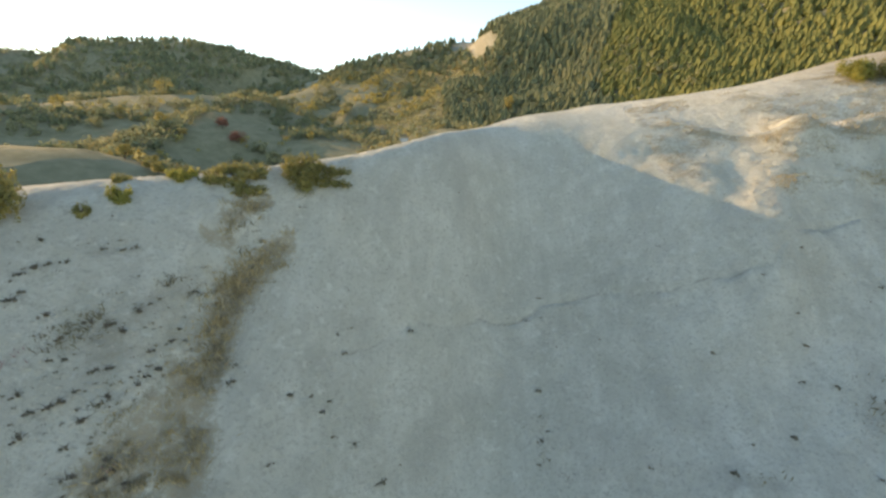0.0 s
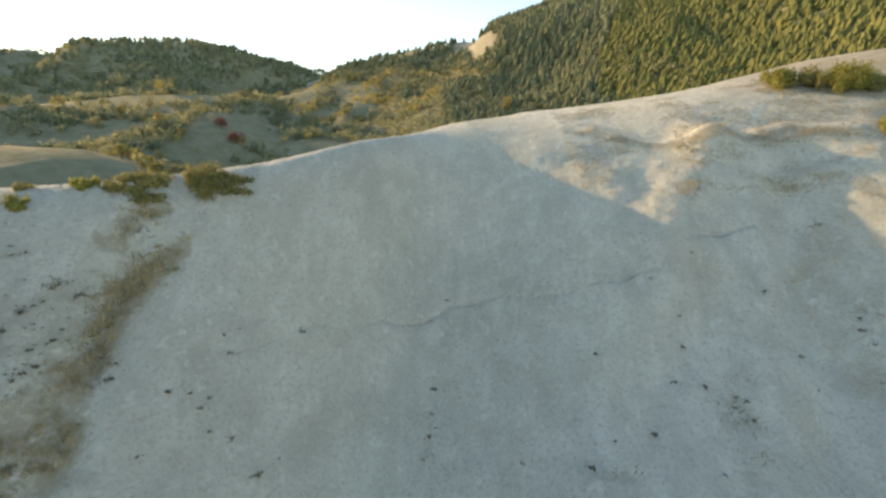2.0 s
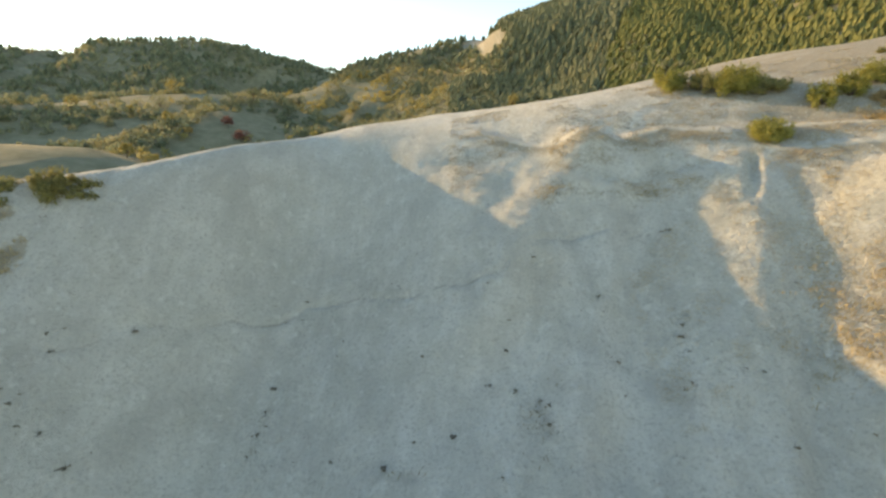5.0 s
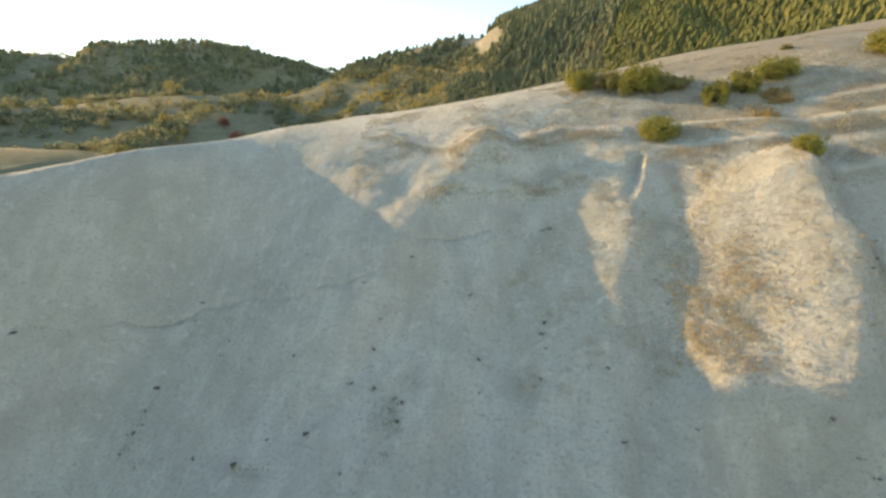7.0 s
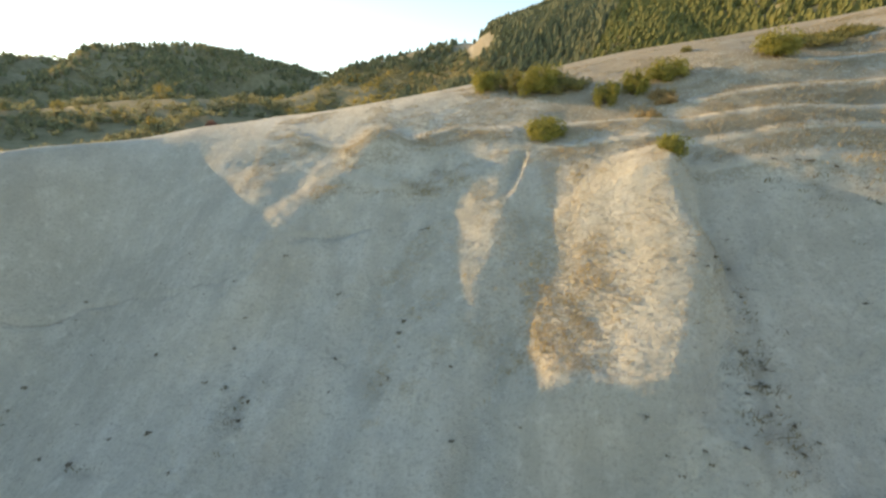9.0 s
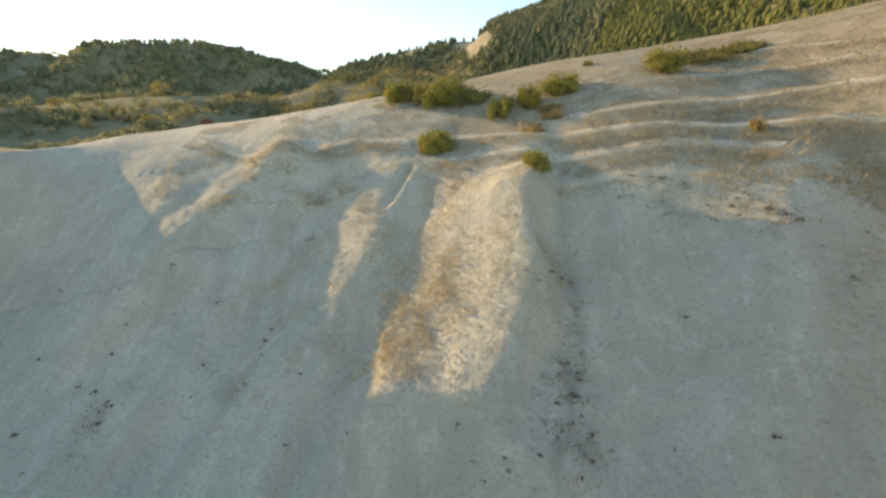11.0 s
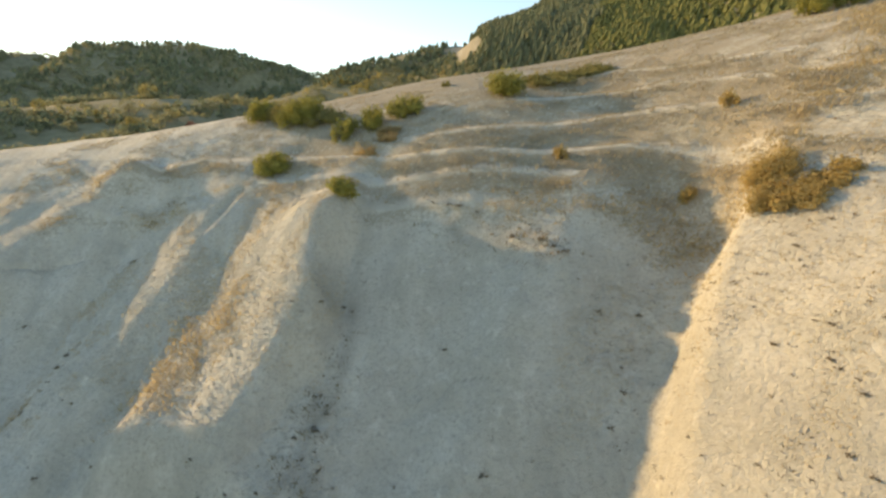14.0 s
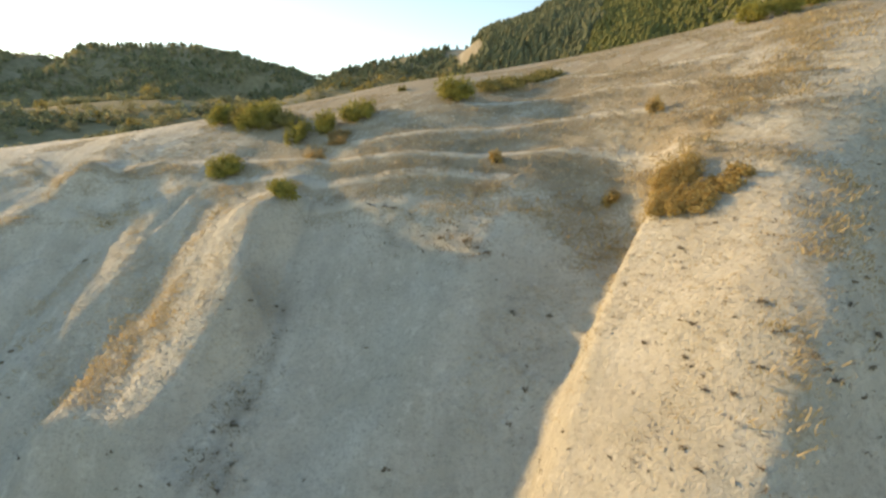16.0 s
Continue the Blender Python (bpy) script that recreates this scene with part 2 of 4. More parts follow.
# Cracks across the bare face: points, depth.
CRACKS = (
    (((-2.7, 11.6), (-2.0, 12.15), (-1.4, 12.7), (-0.4, 13.4), (1.3, 14.8), (3.7, 16.3), (6.3, 16.0), (7.5, 15.25), (8.7, 15.05), (10.3, 15.0), (11.0, 14.95), (11.9, 15.6), (12.5, 15.95), (14.0, 16.5), (15.7, 16.6), (17.1, 16.3)), 0.14),
    (((27.7, 10.3), (28.6, 10.5), (29.4, 10.6), (30.0, 10.42), (30.9, 10.2), (31.7, 10.2), (33.4, 10.5)), 0.06),
)
# Far ridges: crest points x, y, z; fall per metre.
RIDGES = (
    (((-1100, 300, 120), (-713, 527, 130), (-615, 709, 133), (-560, 691, 118), (-514, 702, 142), (-406, 749, 153), (-335, 784, 148), (-277, 797, 132), (-219, 785, 112), (-60, 820, 90)), 0.42),
    (((-235, 674, 80), (-117, 646, 104), (-55, 625, 118), (3, 599, 124), (48, 578, 126), (65, 557, 132), (98, 533, 140), (146, 503, 150)), 0.60),
    (((500, 20, 165), (444, 135, 168), (300, 348, 172), (220, 467, 174), (150, 571, 180)), 0.72),
    (((-420, 200, 30), (-280, 257, 30), (-246, 315, 40), (-216, 349, 45), (-187, 354, 47), (-160, 348, 45), (-131, 335, 36), (-70, 330, 18)), 0.24),
    (((-260, 150, 20), (-148, 149, 13), (-115, 151, 9), (-87, 134, 5)), 0.2),
    (((-57, 295, 20), (-33, 328, 30), (-2, 300, 24)), 0.3),
    (((-190, 480, 52), (-116, 548, 72), (-15, 520, 66), (40, 450, 50)), 0.34),
)


def hashed(i, j, seed):
    h = (i * 374761393 + j * 668265263 + seed * 144665) & 0x7FFFFFFF
    h = ((h ^ (h >> 13)) * 1274126177) & 0x7FFFFFFF
    return ((h ^ (h >> 16)) & 0xFFFF) / 32767.5 - 1.0


def lumps(x, y, size, seed):
    """Smooth value noise, from -1 to 1."""
    u, v = x / size, y / size
    i, j = np.floor(u).astype(np.int64), np.floor(v).astype(np.int64)
    fx, fy = u - i, v - j
    fx, fy = fx * fx * fx * (fx * (fx * 6 - 15) + 10), fy * fy * fy * (fy * (fy * 6 - 15) + 10)
    a, b, c, d = hashed(i, j, seed), hashed(i + 1, j, seed), hashed(i, j + 1, seed), hashed(i + 1, j + 1, seed)
    return (a * (1 - fx) + b * fx) * (1 - fy) + (c * (1 - fx) + d * fx) * fy


def spline(xs, vs, x):
    """A smooth curve through the values vs at xs."""
    xs, vs = np.array(xs, float), np.array(vs, float)
    x = np.clip(x, xs[0], xs[-1])
    i = np.clip(np.searchsorted(xs, x) - 1, 0, len(xs) - 2)
    m, h = np.gradient(vs, xs), xs[i + 1] - xs[i]
    t = (x - xs[i]) / h
    return (2 * t**3 - 3 * t**2 + 1) * vs[i] + (t**3 - 2 * t**2 + t) * h * m[i] + (3 * t**2 - 2 * t**3) * vs[i + 1] + (t**3 - t**2) * h * m[i + 1]


def along(line, x, y):
    """Distance from a line of points, the side (from 1 on the left of its run to -1 on the right, turning smoothly round its ends), and the value along it."""
    best, side, value = np.full(x.shape, 1e9), np.zeros(x.shape), np.zeros(x.shape)
    for a, b in zip(line, line[1:]):
        dx, dy = b[0] - a[0], b[1] - a[1]
        t = np.clip(((x - a[0]) * dx + (y - a[1]) * dy) / (dx * dx + dy * dy), 0, 1)
        d = np.hypot(x - a[0] - t * dx, y - a[1] - t * dy)
        near = d < best
        best = np.where(near, d, best)
        side = np.where(near, (dx * (y - a[1]) - dy * (x - a[0])) / (math.hypot(dx, dy) * d + 1e-9), side)
        if len(a) > 2:
            value = np.where(near, a[2] + t * (b[2] - a[2]), value)
    return best, side, value


def step_line(line, x, y):
    """Distance uphill from a trodden step, and how far its ends have faded."""
    r, side, _ = along(line, x, y + 0.05 * lumps(x, y, 3.7, 12) + 0.02 * lumps(x, y, 0.7, 5))
    return r * np.sign(side), np.clip((np.minimum(x - line[0][0], line[-1][0] - x) + 1.5) / 2.5, 0, 1)


def near_hill(x, y):
    sx = [s[0] for s in SECTIONS]
    brow, q, low, high, lift = (spline(sx, [s[k] for s in SECTIONS], x) for k in (1, 2, 3, 4, 5))
    d = y - brow
    up = np.logaddexp(0, d)
    dn = d - up
    u = np.minimum(up, (high + 0.6) / (2 * q))
    lo = np.maximum(dn, -(low - 0.3) / 0.0461)
    z = 18.5 + lift + 0.06 * np.clip(x, -30, 60) + high * u - q * u * u - 0.6 * (up - u) + low * lo + 0.02307 * lo * lo + 0.3 * (dn - lo)
    sway = 0.25 - 0.22 * np.clip((x - 27) / 3, 0, 1)
    wx, wy = x + sway * lumps(x, y, 1.7, 11), y + sway * lumps(x, y, 1.7, 12)
    for line, left, right in RIBS:
        r, side, h = along(line, wx, wy)
        r = np.clip(r / (right + (left - right) * (0.5 - 0.5 * side)), 0, 1)
        z = z + h * (1 - r) ** 2 * (1 + 2 * r)
    for line, h in STEPS:
        u, ends = step_line(line, x, y)
        z = z - 0.55 * h * ends * (0.95 + 0.12 * lumps(x, y, 2.5, 9)) * np.tanh(u / 0.24) * np.exp(-((u / np.where(u > 0, 1.5, 0.6)) ** 2))
    for line, h in CRACKS:
        r, _, _ = along(line, x + 0.1 * lumps(x, y, 0.7, 21), y + 0.14 * lumps(x, y, 1.1, 22))
        z = z - h * np.clip(0.7 + 0.8 * lumps(x, y, 1.1, 23), 0, 1) * np.exp(-((r / 0.09) ** 2))
    return z


def land(x, y):
    """Height of the ground at any place."""
    shape = np.broadcast(x, y).shape
    x, y = np.broadcast_to(x, shape).astype(float), np.broadcast_to(y, shape).astype(float)
    z = near_hill(x, y)
    close = np.clip(1 - (np.hypot(x - 16, y - 14) - 45) / 25, 0, 1)
    worn = 1 - 0.75 * np.clip((y - spline([s[0] for s in SECTIONS], [s[1] for s in SECTIONS], x) - 0.5) / 2, 0, 1)
    rough = worn * (0.16 * lumps(x, y, 4.1, 1) + 0.035 * lumps(x, y, 1.5, 2) + 0.022 * lumps(x, y, 0.62, 3)) + (0.35 + 0.65 * worn) * (0.014 * lumps(x, y, 0.29, 4) + 0.013 * lumps(x, y, 0.17, 6))
    z = z + close * rough
    far = -14 + 0.0 * x + 16 * np.clip((np.hypot(x, y) - 70) / 250, 0, 1) + 5 * lumps(x, y, 70, 31) + 2 * lumps(x, y, 23, 32)
    for line, fall in RIDGES:
        r, _, top = along(line, x + 18 * lumps(x, y, 60, 33), y + 18 * lumps(x, y, 60, 34))
        far = np.maximum(far, top - fall * (np.sqrt(r * r + 15**2) - 15) + 4 * lumps(x, y, 45, 35) + 1.5 * lumps(x, y, 14, 36))
    return np.maximum(z, far), z - far


def height(x, y):
    return float(land(np.array([x], float), np.array([y], float))[0][0])


def mesh_from(name, verts, faces, material, smooth=False):
    """A mesh from arrays of points and of equal-sided faces."""
    verts, faces = np.asarray(verts, np.float32), np.asarray(faces, np.int32)
    me = bpy.data.meshes.new(name)
    k = faces.shape[1]
    me.vertices.add(len(verts))
    me.vertices.foreach_set("co", verts.ravel())
    me.loops.add(faces.size)
    me.loops.foreach_set("vertex_index", faces.ravel())
    me.polygons.add(len(faces))
    me.polygons.foreach_set("loop_start", np.arange(0, faces.size, k, dtype=np.int32))
    me.polygons.foreach_set("use_smooth", np.full(len(faces), smooth, bool))
    me.update(calc_edges=True)
    me.materials.append(material)
    return me


def graded(a, b, step, low, high, ratio=1.09, most=22.0):
    """Stations at an even step from a to b that widen outwards to low and high."""
    mid = list(np.arange(a, b, step))
    out, v, s = [], b, step
    while v < high:
        out.append(v)
        s = min(s * ratio, most)
        v += s
    back, v, s = [], a, step
    while v > low:
        s = min(s * ratio, most)
        v -= s
        back.append(v)
    return np.array(back[::-1] + mid + out + [high + most])


def band(x, y, line, width):
    r, _, _ = along(line, x, y)
    return np.clip(1 - r / width, 0, 1)


# Strips where dry grass grows: points and width.
GULLY = (
    (((-4.45, 13.0), (-4.8, 12.7), (-5.3, 12.3), (-5.9, 11.6)), 0.42), (((-5.2, 12.3), (-5.7, 11.6), (-5.75, 10.8), (-5.65, 10.2)), 0.5), (((-5.65, 10.2), (-6.1, 9.7)), 0.45),
    (((-5.7, 9.8), (-5.8, 9.1), (-5.9, 8.4)), 0.65), (((-5.5, 9.2), (-5.6, 8.5), (-5.9, 7.2)), 0.6), (((-5.2, 13.75), (-5.75, 13.3), (-6.1, 13.05)), 0.3), (((-5.9, 12.7), (-6.5, 12.4)), 0.25), (((-6.3, 9.0), (-6.6, 8.3), (-6.6, 7.6)), 0.5),
)
GRASS = (
    (((21.4, 14.2), (20.9, 12.8), (20.6, 11.2)), 1.0), (((22.6, 13.6), (22.0, 11.8), (21.5, 10.8)), 0.9), (((22.6, 16.6), (22.0, 14.8)), 0.5),
    (((15.8, 19.4), (13.8, 18.6), (12.6, 17.6)), 0.5),  (((37.0, 13.2), (40.5, 13.7), (42.5, 15.5), (44.0, 18.0)), 1.6),
    (((35.5, 12.6), (37.6, 12.6)), 0.8), (((40.2, 10.3), (39.1, 8.7), (38.0, 7.1), (36.5, 5.3)), 0.5), (((25.4, 19.6), (26.2, 18.6)), 0.5),
    (((30.5, 15.0), (33.5, 14.2), (36.0, 13.4)), 0.6),
    (((16.5, 18.0), (18.2, 17.9)), 0.5),
)
# Strips of dark withered plants.
LITTER = (
    (((-7.9, 9.7), (-7.35, 10.0)), 0.4), (((-7.2, 10.25), (-7.0, 10.5), (-6.75, 11.0)), 0.28), (((-6.6, 10.1), (-6.4, 10.3)), 0.3), (((-6.85, 9.75), (-6.68, 9.9)), 0.25),
    (((-6.85, 9.1), (-6.6, 9.5)), 0.3), (((-6.9, 8.15), (-6.4, 8.0)), 0.5), (((-6.05, 12.8), (-5.6, 13.05)), 0.25), (((-6.3, 9.25), (-6.95, 8.55)), 0.35), (((-5.1, 8.35), (-6.1, 8.0)), 0.5),
    (((-8.4, 11.15), (-7.5, 11.45)), 0.2), (((-7.7, 9.5), (-7.0, 9.9)), 0.3), (((-6.35, 11.2), (-6.1, 11.4)), 0.25), (((-5.3, 12.1), (-5.6, 11.2), (-5.6, 10.1)), 0.3), (((-6.8, 7.6), (-6.0, 6.6)), 0.6), (((-8.6, 9.2), (-8.0, 9.5)), 0.35),
    (((26.2, 12.6), (25.9, 10.6), (25.6, 9.4), (25.6, 8.0)), 0.8), (((11.9, 11.6), (11.6, 10.0)), 0.7), (((28.5, 14.4), (33.0, 13.2)), 0.7), (((32.6, 13.2), (31.8, 12.4)), 0.6),
    (((7.6, 10.1), (8.6, 10.2)), 0.4), (((3.2, 13.4), (2.8, 11.5)), 0.15),
)


# Bare pale patches far off: x, y, radius, how much scrub colour stays.
BARE = ((24, 560, 18, 0.3), (33, 490, 16, 0.3), (38, 448, 12, 0.35), (27, 462, 9, 0.4), (26, 438, 6, 0.4), (22, 490, 8, 0.4), (-36, 430, 10, 0.4), (-24, 425, 7, 0.45), (34, 350, 12, 0.4), (-540, 640, 22, 0.7), (-420, 640, 18, 0.8))


def build_ground():
    xs = graded(-13, 45.5, 0.085, -1500, 1300, 1.11, 26.0)
    ys = graded(3.0, 25.5, 0.078, -500, 1500, 1.11, 26.0)
    gx, gy = np.meshgrid(xs, ys)
    z, lead = land(gx, gy)
    n, m = len(xs), len(ys)
    idx = np.arange(n * m).reshape(m, n)
    quads = np.stack([idx[:-1, :-1], idx[:-1, 1:], idx[1:, 1:], idx[1:, :-1]], -1).reshape(-1, 4)
    me = mesh_from("ground", np.stack([gx, gy, z], -1).reshape(-1, 3), quads, SOIL, True)
    turf, litter_and_crack_shade = np.zeros(gx.shape), np.zeros(gx.shape)
    jx, jy = gx + 0.5 * lumps(gx, gy, 1.2, 41), gy + 0.5 * lumps(gx, gy, 1.2, 42)
    for line, w in GRASS:
        turf = np.maximum(turf, 0.55 * np.clip(1.5 * band(jx, jy, line, w), 0, 1))
    for line, w in GULLY:
        turf = np.maximum(turf, 0.8 * np.clip(1.6 * band(0.5 * (gx + jx), 0.5 * (gy + jy), line, w), 0, 1))
    for line, w in LITTER:
        litter_and_crack_shade = np.maximum(litter_and_crack_shade, band(jx, jy, line, w))
    # Paint the shade inside each crack as a thin dark line.
    for line, h in CRACKS:
        r, _, _ = along(line, gx + 0.1 * lumps(gx, gy, 0.7, 21), gy + 0.14 * lumps(gx, gy, 1.1, 22))
        litter_and_crack_shade = np.maximum(litter_and_crack_shade, (1.1 + 0.9 * lumps(gx, gy, 1.3, 24)) * np.exp(-((r / 0.04) ** 2)))
    brow = spline([s[0] for s in SECTIONS], [s[1] for s in SECTIONS], gx)
    # Meadow straw on the upper slope, kept dense partly in place of shade.
    meadow = np.clip((gy - brow + 0.8 + 1.2 * np.clip((gx - 25) / 3, 0, 1)) / 2.5, 0, 1) * np.clip((gx - 12) / 12, 0, 1)
    # Straw thinned here so the paler colour reads as sunlight.
    meadow *= 1 - 0.6 * np.clip((gx - 39.0) / 1.5, 0, 1) * np.clip((16.5 - gy) / 2, 0, 1)
    turf = np.maximum(turf, meadow * (0.92 + 0.25 * lumps(gx, gy, 2.6, 43) + 0.2 * lumps(gx, gy * 2.2, 0.9, 44)))
    ribs = np.maximum(band(gx, gy, ((22.8, 16.0), (21.8, 10.8)), 2.0), band(gx, gy, ((20.2, 17.4), (19.0, 12.6)), 1.2))
    turf = np.maximum(turf, 0.3 * np.clip(2 * ribs, 0, 1))
    turf = np.maximum(turf, 0.3 * np.clip((gy - brow + 0.5) / 2, 0, 1) * np.clip((gx - 6) / 6, 0, 1))
    turf = np.clip(turf, 0, 1)
    path = np.zeros(gx.shape)
    for line, h in STEPS:
        u, ends = step_line(line, gx, gy)
        bank = ends * min(1.0, h / 0.26) * np.clip(1.3 + (u + 0.3) / 0.6, 0, 1) * (u < -0.28)
        turf = np.maximum(turf, bank * (0.85 + 0.15 * lumps(gx, gy, 1.1, 45)))
        turf = turf * np.clip((np.abs(u + 0.08) - 0.14) / 0.12, 0.05, 1)
        path = np.maximum(path, ends * 1.2 * np.exp(-(((u + 0.10) / 0.15) ** 2)))
    wild = np.clip(-lead / 0.5 + 0.5, 0, 1)
    for x, y, r, rest in BARE:
        wild *= rest + (1 - rest) * np.clip(2 * (np.hypot(gx - x, (gy - y) * 0.6) + 0.5 * r * lumps(gx, gy, r * 0.6, 71)) / r - 1.3, 0, 1)
    cover = np.stack([turf, wild, litter_and_crack_shade, path], -1).astype(np.float32)
    me.color_attributes.new("cover", "FLOAT_COLOR", "POINT").data.foreach_set("color", cover.ravel())
    return tagged(new("ground", me), "bare pale grey marl hillside with dry grass and eroded gullies", "ground", kind="structure")


build_ground()

# ---- plants ----


def part(name, me, parent, label=""):
    """One mesh as a part under a thing."""
    ob = new(name, me)
    ob.parent = parent
    return tagged(ob, label)


def leaf_quads(rng, centre, radii, count, size, shell=0.55, up=0.0):
    """Small four-sided leaves in an uneven ellipsoid: points and faces."""
    d = rng.normal(size=(count, 3))
    d /= np.linalg.norm(d, axis=1, keepdims=True)
    d[:, 2] = np.where(d[:, 2] < -0.75, -d[:, 2] * 0.4, d[:, 2])
    r = shell + (1 - shell) * rng.random((count, 1)) ** 0.6
    r *= 0.82 + 0.3 * np.sin(d[:, :1] * 5 + d[:, 1:2] * 4 + rng.random() * 6) * np.cos(d[:, 2:] * 5)
    mid = np.array(centre) + d * r * np.array(radii)
    n = d + 0.5 * rng.normal(size=(count, 3)) + np.array([0, 0, up])
    n /= np.linalg.norm(n, axis=1, keepdims=True)
    a = np.cross(n, rng.normal(size=(count, 3)))
    a /= np.linalg.norm(a, axis=1, keepdims=True)
    b = np.cross(n, a)
    s = size * (0.6 + 0.8 * rng.random((count, 1)))
    quad = np.stack([mid - a * s, mid + b * s * 0.6, mid + a * s, mid - b * s * 0.6], 1)
    return quad.reshape(-1, 3), np.arange(count * 4).reshape(-1, 4)


def joined(pieces):
    verts, faces, at = [], [], 0
    for v, f in pieces:
        verts.append(v)
        faces.append(f + at)
        at += len(v)
    return np.concatenate(verts), np.concatenate(faces)


def limb(points, radii, sides=6):
    """A tapered, bent limb as quads."""
    points = np.array(points, float)
    rings = []
    for k, p in enumerate(points):
        t = points[min(k + 1, len(points) - 1)] - points[max(k - 1, 0)]
        t /= np.linalg.norm(t) + 1e-9
        a = np.cross(t, (0.3, 0.9, 0.1))
        a /= np.linalg.norm(a)
        b = np.cross(t, a)
        ang = np.linspace(0, 2 * np.pi, sides, endpoint=False)[:, None]
        rings.append(p + radii[k] * (np.cos(ang) * a + np.sin(ang) * b))
    v = np.concatenate(rings)
    f = [(k * sides + i, k * sides + (i + 1) % sides, (k + 1) * sides + (i + 1) % sides, (k + 1) * sides + i) for k in range(len(points) - 1) for i in range(sides)]
    return v, np.array(f)


def shrub(name, label, x, y, wide, tall, leaves, seed, lobes=7, leaf=0.034, density=620, habit="mound", category="shrub", group=""):
    """A bush of leafy lobes on branching stems, rooted in the slope: a mound, a smooth dome, upright plumes or a creeping mat."""
    rng = np.random.default_rng(seed)
    root = new(name)
    root.location = (x, y, height(x, y) - 0.05)
    tagged(root, label, category, group)
    deep = wide * 0.85
    crown, stems = [], []
    if habit == "dome":
        spec = [(0.0, 0.36, 0.47, 0.42)] + [(0.16 + 0.12 * rng.random(), 0.30, 0.22, 0.30) for _ in range(lobes)]
    elif habit == "upright":
        spec = [(0.06 + 0.34 * rng.random() ** 0.7, 0.30 + 0.16 * rng.random(), 0.11 + 0.06 * rng.random(), 0.34 + 0.14 * rng.random()) for _ in range(lobes * 2)]
    elif habit == "mat":
        spec = [(0.40 * rng.random() ** 0.5, 0.28 + 0.1 * rng.random(), 0.14 + 0.08 * rng.random(), 0.34 + 0.16 * rng.random()) for _ in range(lobes * 2)]
    else:
        spec = [(0.0, 0.40, 0.30, 0.42)] + [(0.14 + 0.24 * rng.random(), 0.28 + 0.14 * rng.random(), 0.17 + 0.09 * rng.random(), 0.30 + 0.2 * rng.random()) for _ in range(lobes)]
    for k, (out, lift, r_flat, r_up) in enumerate(spec):
        a = 2.4 * k + 0.8 * rng.random()
        c = np.array([np.cos(a) * out * wide, np.sin(a) * out * deep, tall * lift])
        c[2] += height(x + c[0], y + c[1]) - height(x, y)
        r = np.array([wide * r_flat, deep * r_flat, tall * r_up])
        count = int(density * (r[0] * r[1] + r[0] * r[2] + r[1] * r[2]) * 2.2 + 40)
        crown.append(leaf_quads(rng, c, r, count, leaf, 0.5, 0.4))
        for _ in range(int(count * 0.02) + 3):   # stray shoots that break the outline
            d = rng.normal(size=3)
            d[2] = abs(d[2]) + 0.2
            d /= np.linalg.norm(d)
            crown.append(leaf_quads(rng, c + d * r * 1.05, (0.06, 0.06, 0.14), 9, leaf * 0.9, 0.1, 0.8))
        bend = c * 0.5 + rng.normal(size=3) * 0.05
        stems.append(limb([(0, 0, 0), bend, c], [0.035, 0.022, 0.008]))
    part("stem", mesh_from("stem", *joined(stems), BARK, True), root)
    part("crown", mesh_from("crown", *joined(crown), leaves), root)
    return root


def bushy_tree(label, x, y, wide, tall, leaves, seed, category="tree", group="", leaf=0.26):
    """A broad-leaved tree: trunk, limbs and a crown of leaf clumps with gaps."""
    rng = np.random.default_rng(seed)
    root = new("tree")
    root.location = (x, y, height(x, y) - 0.2)
    tagged(root, label, category, group)
    trunk = [limb([(0, 0, 0), (0.1, 0, tall * 0.3), (0, 0.1, tall * 0.7)], [tall * 0.035, tall * 0.025, tall * 0.01])]
    crown = []
    for k in range(11):
        a = 2.4 * k + rng.random()
        out = wide * (0.10 + 0.26 * rng.random())
        c = (np.cos(a) * out, np.sin(a) * out, tall * (0.32 + 0.52 * (k + rng.random()) / 11))
        r = wide * (0.15 + 0.10 * rng.random())
        crown.append(leaf_quads(rng, c, (r, r, r * 0.85), 150, leaf, 0.45, 0.3))
        trunk.append(limb([(0.05, 0.05, tall * 0.3), c], [tall * 0.012, tall * 0.004], 5))
    part("trunk", mesh_from("trunk", *joined(trunk), BARK, True), root)
    part("crown", mesh_from("crown", *joined(crown), leaves), root)
    return root


SPOKES = 8
PINE_TRIS = np.array([t for k in range(2) for a in range(SPOKES) for b in [(a + 1) % SPOKES] for t in ((SPOKES * k + a, SPOKES * k + b, SPOKES * (k + 1) + a), (SPOKES * k + b, SPOKES * (k + 1) + b, SPOKES * (k + 1) + a))] + [(2 * SPOKES + a, 2 * SPOKES + (a + 1) % SPOKES, 3 * SPOKES) for a in range(SPOKES)])


